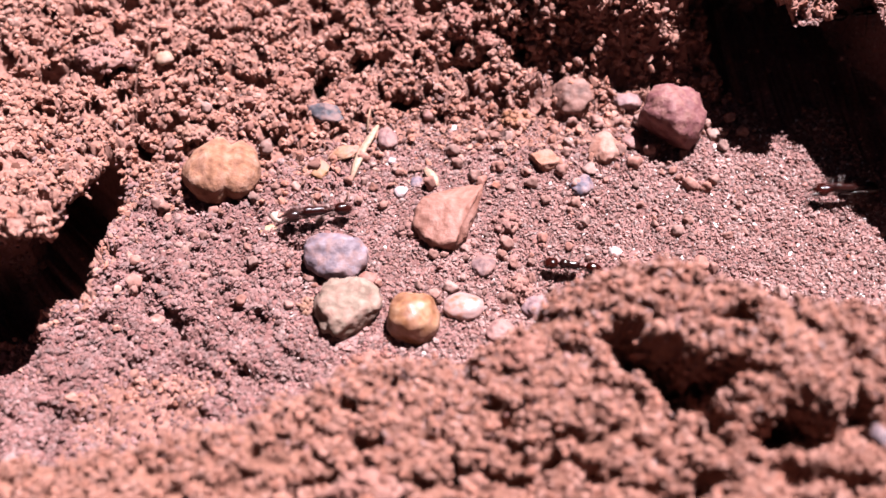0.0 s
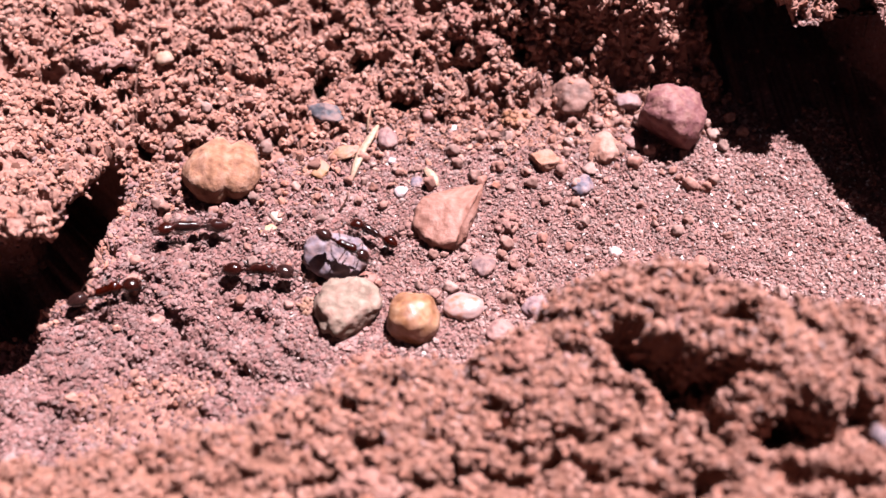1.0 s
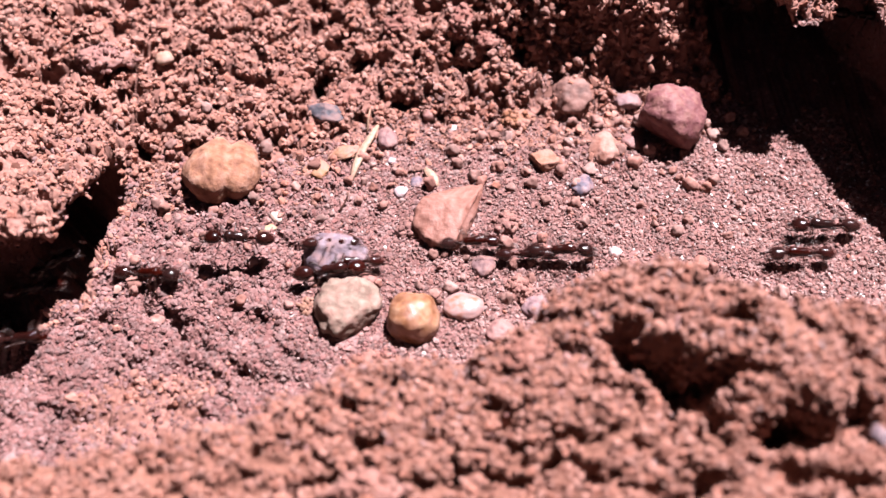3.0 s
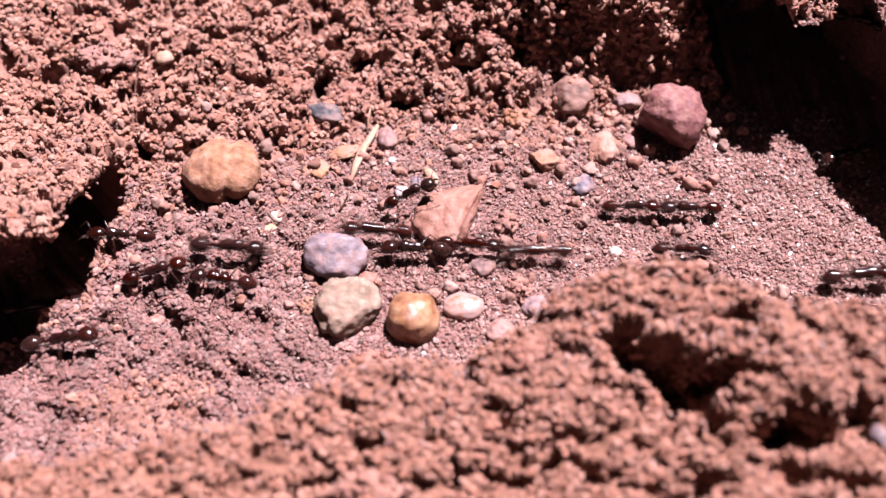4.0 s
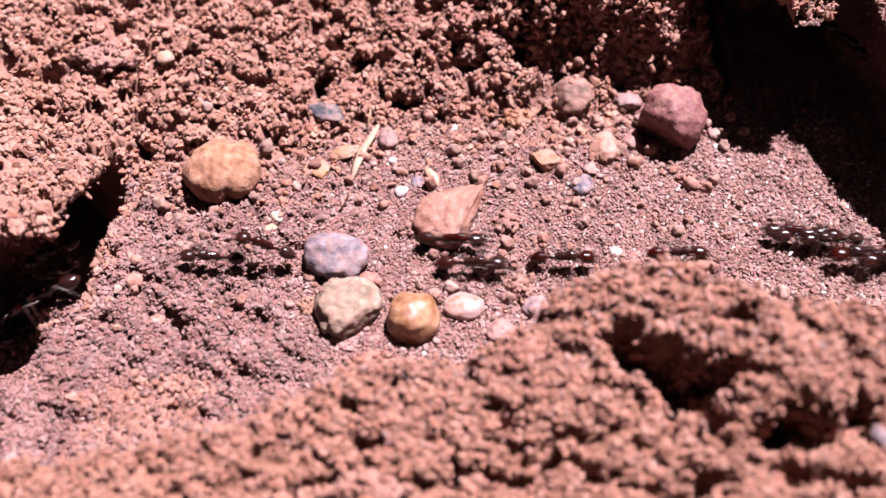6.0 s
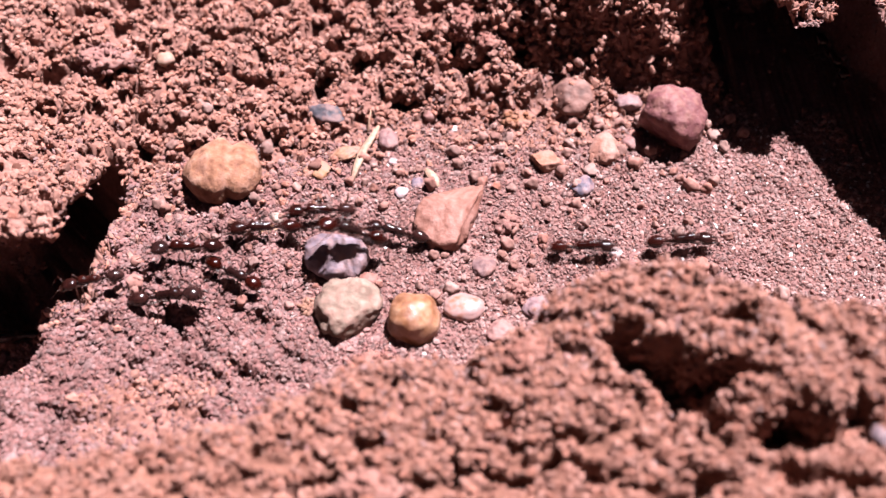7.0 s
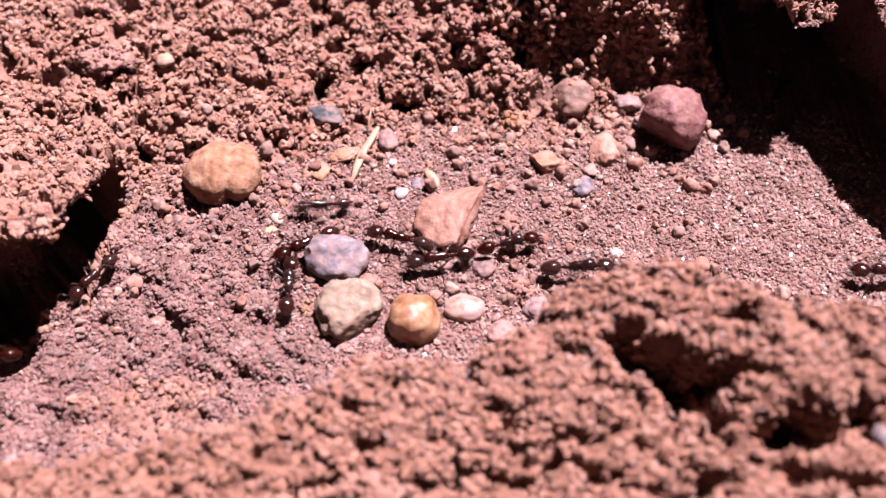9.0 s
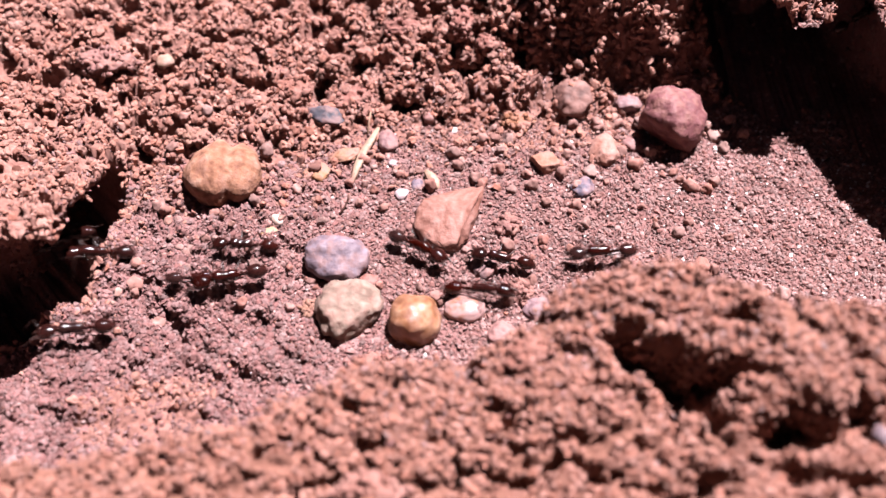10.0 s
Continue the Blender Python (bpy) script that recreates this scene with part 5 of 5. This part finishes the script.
    trek(ants[31], [(0.00, -128.7, -12.6), (3.90, -77.0, -11.8), (4.15, -66.0, -11.8), (4.50, -20.0, 9.1), (4.60, -14.4, 7.2), (4.70, -9.7, 5.4), (4.80, -8.5, 4.4), (4.90, -9.1, 3.0), (5.00, -8.2, 0.5), (5.10, -9.9, -1.3), (5.20, -11.9, -1.6), (5.30, -13.3, -1.2), (5.40, -16.9, 0.3), (5.50, -22.7, 1.5), (5.60, -29.0, 0.7), (5.70, -34.6, -0.8), (5.97, -50.3, -8.5), (6.25, -66.0, -16.2), (6.50, -77.0, -16.2), (10.00, -111.3, -18.0)], 1.17)
    trek(ants[32], [(0.00, 128.6, 5.5), (3.87, 78.0, 5.4), (4.12, 67.0, 5.4), (4.50, -11.1, -3.9), (4.70, -35.6, 5.3), (4.96, -66.0, -19.1), (5.21, -77.0, -19.1), (10.00, -110.7, -18.5)], 1.11)
    trek(ants[33], [(0.00, 108.7, 6.0), (3.90, 78.0, 5.0), (4.15, 67.0, 5.0), (4.50, -0.3, -5.0), (4.60, -6.7, -4.9), (5.10, -23.0, 0.8), (5.20, -31.5, -4.2), (5.40, -42.0, -6.9), (5.50, -48.8, -5.3), (5.78, -66.0, -4.4), (6.03, -77.0, -4.4), (10.00, -119.1, -1.7)], 0.95)
    trek(ants[34], [(0.00, -91.5, -17.1), (4.23, -77.0, -15.5), (4.48, -66.0, -15.5), (4.80, -47.6, -14.0), (4.90, -43.3, -11.9), (5.00, -37.3, -8.3), (5.10, -29.4, -5.6), (5.20, -23.3, -2.9), (5.50, -0.3, -3.0), (5.60, 3.8, -2.5), (5.70, 11.2, -2.2), (5.91, 25.2, -2.4), (6.11, 39.1, -2.6), (6.32, 53.1, -2.8), (6.52, 67.0, -3.0), (6.77, 78.0, -3.0), (10.00, 126.0, -2.5)], 0.93)
    trek(ants[35], [(0.00, -104.2, -6.2), (4.70, -77.0, -6.6), (4.95, -66.0, -6.6), (5.30, -25.7, -3.8), (5.40, -24.6, -3.8), (5.50, -23.5, -3.5), (5.60, -23.4, -3.1), (5.70, -24.1, -3.8), (5.90, -5.9, -4.3), (6.10, 12.3, -4.8), (6.30, 30.6, -5.3), (6.50, 48.8, -5.8), (6.70, 67.0, -6.3), (6.95, 78.0, -6.3), (10.00, 104.3, -9.0)], 1.08)
    trek(ants[36], [(0.00, -105.0, -16.1), (4.92, -77.0, -18.3), (5.17, -66.0, -18.3), (5.50, -53.8, -17.3), (5.83, -66.0, -18.7), (6.08, -77.0, -18.7), (10.00, -93.0, -15.8)], 1.06)
    trek(ants[37], [(0.00, 127.0, -10.4), (4.90, 78.0, -9.7), (5.15, 67.0, -9.7), (5.50, -3.4, -5.4), (5.60, -7.0, -4.2), (5.70, -11.6, -2.8), (6.80, -40.5, -6.1), (6.90, -42.3, -6.7), (7.00, -46.7, -7.8), (7.20, -47.3, -9.4), (7.30, -45.8, -8.1), (7.40, -43.4, -7.1), (7.50, -42.7, -6.6), (7.60, -47.1, -4.9), (7.90, -45.0, -8.6), (8.90, -43.1, -10.9), (9.00, -46.8, -6.9), (9.80, -44.9, -8.6), (9.90, -41.0, -7.5), (10.00, -33.2, -6.9)], 0.95)
    trek(ants[38], [(0.00, -113.5, -11.3), (5.72, -77.0, -9.7), (5.97, -66.0, -9.7), (6.17, -59.0, -9.7), (6.38, -51.9, -9.7), (6.59, -44.9, -9.7), (6.80, -37.8, -9.7), (6.90, -36.6, -9.3), (7.00, -36.3, -10.4), (7.10, -36.4, -10.8), (7.20, -36.2, -9.3), (7.30, -34.8, -8.9), (7.40, -34.0, -7.0), (7.60, -30.2, -4.0), (8.30, -20.3, -3.3), (8.40, -15.3, -3.2), (8.50, -10.0, -3.7), (8.60, -4.1, -4.2), (8.70, 2.3, -4.1), (8.80, 7.8, -4.3), (8.90, 12.7, -4.8), (9.00, 18.4, -4.9), (9.10, 20.6, -4.5), (9.20, 21.6, -3.1), (9.50, 31.9, -0.8), (9.80, 38.9, 2.7), (10.00, 113.7, -7.4)], 1.15)
    trek(ants[39], [(0.00, -123.9, -14.7), (5.65, -77.0, -12.9), (5.90, -66.0, -12.9), (6.12, -58.4, -8.4), (6.35, -50.7, -4.0), (6.57, -43.1, 0.4), (6.80, -35.4, 4.9), (7.00, -28.3, -6.4), (7.40, -24.5, -6.4), (7.50, -22.3, -6.0), (7.60, -23.5, -3.2), (7.70, -23.4, -0.8), (7.80, -20.0, -0.2), (7.90, -17.1, -0.3), (8.00, -15.8, -1.1), (8.10, -13.3, -2.3), (8.20, -10.3, -2.2), (8.30, -6.6, -1.2), (8.40, -2.7, -1.3), (8.60, 3.5, -2.4), (8.80, 8.1, -0.2), (8.90, 7.3, -0.2), (9.50, 42.7, -6.5), (9.60, 48.9, -6.2), (9.70, 56.4, -7.3), (9.89, 67.0, -6.9), (10.00, 88.0, -6.4)], 1.02)
    trek(ants[40], [(0.00, 90.1, -0.2), (5.55, 78.0, 0.7), (5.80, 67.0, 0.7), (6.00, 49.1, 1.1), (6.20, 31.3, 1.6), (6.40, 13.4, 2.1), (6.60, -4.4, 2.5), (6.80, -22.3, 3.0), (6.90, -28.5, 1.6), (7.00, -35.5, -3.1), (7.50, -38.8, 1.7), (7.80, -10.5, 9.3), (8.00, -2.3, 0.3), (8.10, -4.4, -0.6), (8.20, -1.5, 0.9), (8.30, 7.6, 1.7), (8.40, 15.1, 0.9), (8.50, 17.4, -0.7), (8.60, 15.6, 0.7), (8.70, 11.7, 1.4), (8.90, 5.1, -1.6), (9.00, -0.6, -3.5), (9.20, -7.2, -2.7), (9.30, -11.2, -1.0), (9.40, -13.3, 0.4), (9.50, -17.4, 0.6), (9.60, -22.2, -1.3), (9.70, -28.3, -2.0), (9.80, -35.6, -0.1), (9.90, -43.7, 0.6), (10.00, -51.8, 0.6)], 1.09)
    trek(ants[41], [(0.00, 126.5, -1.3), (5.68, 78.0, -3.4), (5.93, 67.0, -3.4), (6.15, 48.3, -1.3), (6.37, 29.6, 0.9), (6.58, 10.9, 3.1), (6.80, -7.8, 5.2), (6.90, -17.7, 4.6), (7.00, -25.3, 1.8), (7.35, -66.0, -16.1), (7.60, -77.0, -16.1), (10.00, -102.4, -15.6)], 1.13)
    trek(ants[42], [(0.00, 109.8, -2.2), (5.61, 78.0, -3.1), (5.86, 67.0, -3.1), (6.09, 49.9, -2.2), (6.33, 32.9, -1.2), (6.56, 15.8, -0.2), (6.80, -1.3, 0.8), (6.90, -6.9, -0.5), (7.00, -13.5, -2.2), (7.10, -23.3, -4.3), (7.45, -66.0, -13.2), (7.70, -77.0, -13.2), (10.00, -94.6, -12.3)], 1.16)
    trek(ants[43], [(0.00, 101.4, 2.2), (5.55, 78.0, 0.8), (5.80, 67.0, 0.8), (6.00, 53.7, -0.2), (6.20, 40.3, -1.3), (6.40, 27.0, -2.3), (6.60, 13.6, -3.4), (6.80, 0.3, -4.4), (7.00, -6.6, 1.4), (7.10, -11.1, 3.6), (7.20, -16.3, 6.7), (7.30, -19.9, 10.6), (7.40, -20.9, 11.8), (7.50, -21.9, 11.3), (7.60, -23.0, 10.7), (7.90, -25.1, 5.0), (8.00, -29.5, 5.2), (8.10, -33.2, 5.0), (8.20, -37.6, 4.9), (8.30, -42.8, 3.9), (8.40, -45.9, 0.6), (8.75, -66.0, -7.1), (9.00, -77.0, -7.1), (10.00, -91.5, -4.6)], 1.03)
    trek(ants[44], [(0.00, 106.6, -6.9), (5.71, 78.0, -4.2), (5.96, 67.0, -4.2), (6.20, 48.5, -1.9), (6.43, 29.9, 0.5), (6.67, 11.4, 2.9), (6.90, -7.2, 5.2), (7.00, -17.6, 5.3), (7.10, -23.2, 2.9), (7.45, -66.0, -11.0), (7.70, -77.0, -11.0), (10.00, -111.7, -13.1)], 1.10)
    trek(ants[45], [(0.00, -118.0, -9.5), (5.70, -77.0, -9.5), (6.00, -62.0, -9.0), (6.20, -46.0, -6.5), (6.40, -27.0, -4.0), (6.60, -6.0, -3.0), (6.80, 15.6, -2.6), (6.90, 24.0, -1.4), (7.00, 32.9, -0.5), (7.10, 42.2, 0.0), (7.20, 51.2, 0.7), (7.30, 59.6, 1.9), (7.39, 67.0, -4.8), (7.64, 78.0, -4.8), (10.00, 108.5, -2.1)], 1.06)
    trek(ants[46], [(0.00, -117.8, -18.1), (6.60, -77.0, -18.1), (6.85, -66.0, -18.1), (7.20, -2.9, 0.8), (7.30, 3.4, 0.5), (7.40, 9.4, 1.6), (7.50, 14.6, 3.5), (7.60, 18.9, 5.4), (7.70, 20.4, 6.4), (7.80, 27.4, 6.1), (7.90, 38.3, 3.5), (8.00, 48.0, -0.3), (8.30, 51.0, -20.8), (8.38, 56.3, -21.1), (8.47, 61.7, -21.4), (8.56, 67.0, -21.7), (8.81, 78.0, -7.8), (10.00, 101.6, -7.8)], 0.91)
    trek(ants[47], [(0.00, 121.4, -3.8), (6.84, 78.0, -1.0), (7.09, 67.0, -1.0), (7.20, 59.2, -6.3), (7.30, 53.0, -8.9), (7.60, 27.6, 1.8), (7.70, 19.2, 2.5), (7.80, 10.9, 2.5), (8.00, 5.2, 0.2), (8.10, 1.5, -1.9), (8.20, -0.5, -2.2), (8.30, -1.7, -2.4), (8.40, -1.2, -3.3), (8.50, 0.2, -3.8), (8.80, 0.3, 1.8), (8.90, -4.4, 1.0), (9.10, -7.9, 0.1), (9.20, -14.1, 0.1), (9.30, -17.1, 2.0), (9.40, -16.9, 3.9), (9.50, -14.1, 4.8), (9.60, -10.2, 5.9), (9.70, -8.6, 6.0), (9.80, -9.0, 5.4), (9.90, -7.8, 3.6), (10.00, -3.5, -1.3)], 1.08)
    trek(ants[48], [(0.00, -128.2, -12.7), (6.70, -77.0, -11.5), (6.95, -66.0, -11.5), (7.30, -12.4, -3.2), (7.40, -5.9, -3.3), (7.50, 1.4, -2.9), (7.70, 9.2, -2.3), (7.80, 14.3, -3.1), (7.90, 20.1, -3.8), (8.00, 28.1, -3.7), (8.10, 37.0, -5.3), (8.20, 44.9, -7.5), (8.30, 52.1, -8.2), (8.40, 58.8, -7.9), (8.53, 67.0, -6.0), (8.78, 78.0, -6.0), (10.00, 106.6, -8.6)], 0.92)
    trek(ants[49], [(0.00, 127.9, 5.9), (6.96, 78.0, 4.5), (7.21, 67.0, 4.5), (7.40, 40.8, 3.8), (7.50, 27.2, 0.4), (7.60, 9.7, -0.8), (7.80, -15.4, -2.8), (8.00, -37.3, -5.7), (8.23, -66.0, -6.4), (8.48, -77.0, -6.4), (10.00, -128.6, -6.5)], 1.05)
    trek(ants[50], [(0.00, 112.3, -3.3), (7.06, 78.0, -5.4), (7.31, 67.0, -5.4), (7.40, 58.5, -8.9), (7.70, 32.2, -3.9), (7.90, 10.3, -1.3), (8.00, -7.0, -1.0), (8.20, -27.0, -4.4), (8.50, -27.6, -1.0), (8.80, -48.9, -11.2), (9.15, -66.0, -17.4), (9.40, -77.0, -17.4), (10.00, -124.0, -17.9)], 1.05)
    trek(ants[51], [(0.00, -98.9, -20.0), (6.90, -77.0, -18.8), (7.15, -66.0, -18.8), (7.50, -48.0, -14.3), (7.60, -42.9, -14.3), (7.70, -39.8, -14.4), (7.80, -38.0, -14.2), (7.90, -34.2, -13.7), (8.00, -27.4, -13.9), (8.10, -22.8, -11.6), (8.20, -20.4, -9.2), (8.30, -20.0, -8.5), (8.40, -18.8, -9.7), (8.50, -18.0, -10.5), (8.60, -18.9, -9.9), (8.70, -19.5, -9.2), (8.80, -19.3, -8.9), (8.90, -19.2, -8.8), (9.00, -20.7, -7.9), (9.10, -23.2, -7.2), (9.20, -22.5, -7.9), (9.40, -24.2, -9.0), (9.50, -23.4, -10.9), (10.00, -47.8, -15.2)], 1.10)
    trek(ants[52], [(0.00, 89.8, -10.4), (6.88, 78.0, -10.4), (7.13, 67.0, -21.7), (7.29, 57.5, -21.2), (7.45, 48.0, -20.4), (7.61, 38.4, -18.7), (7.80, 41.4, -5.5), (7.90, 51.8, -7.4), (8.00, 56.0, -9.7), (8.17, 67.0, 5.3), (8.42, 78.0, 5.3), (10.00, 111.8, 3.8)], 1.08)
    trek(ants[53], [(0.00, 114.3, 0.6), (7.50, 78.0, -2.3), (7.75, 67.0, -2.3), (7.90, 57.2, -4.4), (8.10, 48.8, -3.4), (8.40, 25.2, 1.9), (8.50, 15.0, 2.5), (8.60, 12.5, 3.3), (8.70, 17.1, 3.0), (9.00, -17.4, 6.9), (9.10, -29.5, 1.7), (9.20, -41.8, -0.0), (9.41, -66.0, -14.0), (9.66, -77.0, -14.0), (10.00, -106.3, -16.5)], 0.91)
    trek(ants[54], [(0.00, 108.9, -1.0), (7.66, 78.0, -1.7), (7.91, 67.0, -1.7), (8.00, 57.6, 3.0), (8.10, 49.8, 2.4), (8.20, 37.9, 0.9), (8.30, 23.0, -2.7), (9.40, -21.2, -0.2), (9.50, -20.7, -4.8), (9.60, -21.4, -7.0), (9.70, -20.8, -6.3), (10.00, -29.0, -6.8)], 1.14)
    trek(ants[55], [(0.00, 112.8, -2.0), (8.60, 78.0, -2.0), (8.85, 67.0, -2.0), (9.00, 59.6, -5.9), (9.10, 56.4, -1.7), (9.20, 51.8, 2.1), (9.30, 42.4, 3.6), (9.40, 31.0, 3.7), (9.50, 17.3, 2.2), (9.60, 4.4, -0.6), (9.70, -6.8, -1.0), (9.80, -23.6, -0.8), (10.00, -47.3, -2.6)], 1.12)
    trek(ants[56], [(0.00, 101.5, 5.9), (9.23, 78.0, 4.5), (9.48, 67.0, 4.5), (9.70, 48.3, 1.8), (9.90, 30.3, -0.8), (10.00, 21.7, -2.1)], 1.08)
    trek(ants[57], [(0.00, 123.2, -2.9), (9.23, 78.0, -4.0), (9.48, 67.0, -4.0), (9.69, 23.1, -0.5), (9.90, -20.8, 3.0), (10.00, -27.7, -1.0)], 1.04)
    trek(ants[58], [(0.00, 66.0, 40.0), (7.50, 59.0, 34.0), (7.70, 56.0, 31.0), (7.90, 51.5, 25.5), (8.00, 49.5, 24.0), (8.10, 47.0, 22.5), (8.20, 46.2, 22.5), (8.30, 45.6, 22.8), (8.50, 45.2, 22.6), (8.70, 45.4, 22.0), (8.80, 47.0, 23.5), (9.00, 52.0, 29.0), (9.20, 57.0, 34.0), (10.00, 66.0, 40.0)], 0.98)
    trek(ants[59], [(0.00, 118.0, -4.0), (9.15, 84.0, -3.0), (9.30, 68.0, -2.0), (9.40, 49.1, -3.2), (9.50, 32.2, -2.5), (9.60, 26.4, -3.2), (9.70, 21.3, -5.6), (9.80, 16.0, -6.3), (9.90, 10.1, -3.8), (10.00, 7.8, -3.2)], 1.00)
    trek(ants[60], [(0.00, -122.0, -9.0), (9.00, -77.0, -8.0), (9.30, -60.0, -8.0), (9.45, -44.0, -6.0), (9.60, -22.0, -3.0), (9.70, -7.2, -4.2), (9.80, -6.7, -7.1), (9.90, -3.2, -6.5), (10.00, 4.7, -8.7)], 1.05)
    trek(ants[61], [(0.00, -116.0, -9.0), (5.80, -77.0, -9.0), (6.10, -60.0, -8.0), (6.30, -46.0, -6.0), (6.50, -26.0, -4.0), (6.70, -7.2, -3.5), (6.80, 1.2, -3.2), (6.90, 8.6, -3.0), (7.00, 19.3, -1.2), (7.10, 31.6, -2.8), (7.20, 44.3, -7.4), (7.30, 57.1, -9.3), (7.45, 76.0, -9.0), (10.00, 110.0, -8.0)], 1.02)


FIRST = ant()
motions()
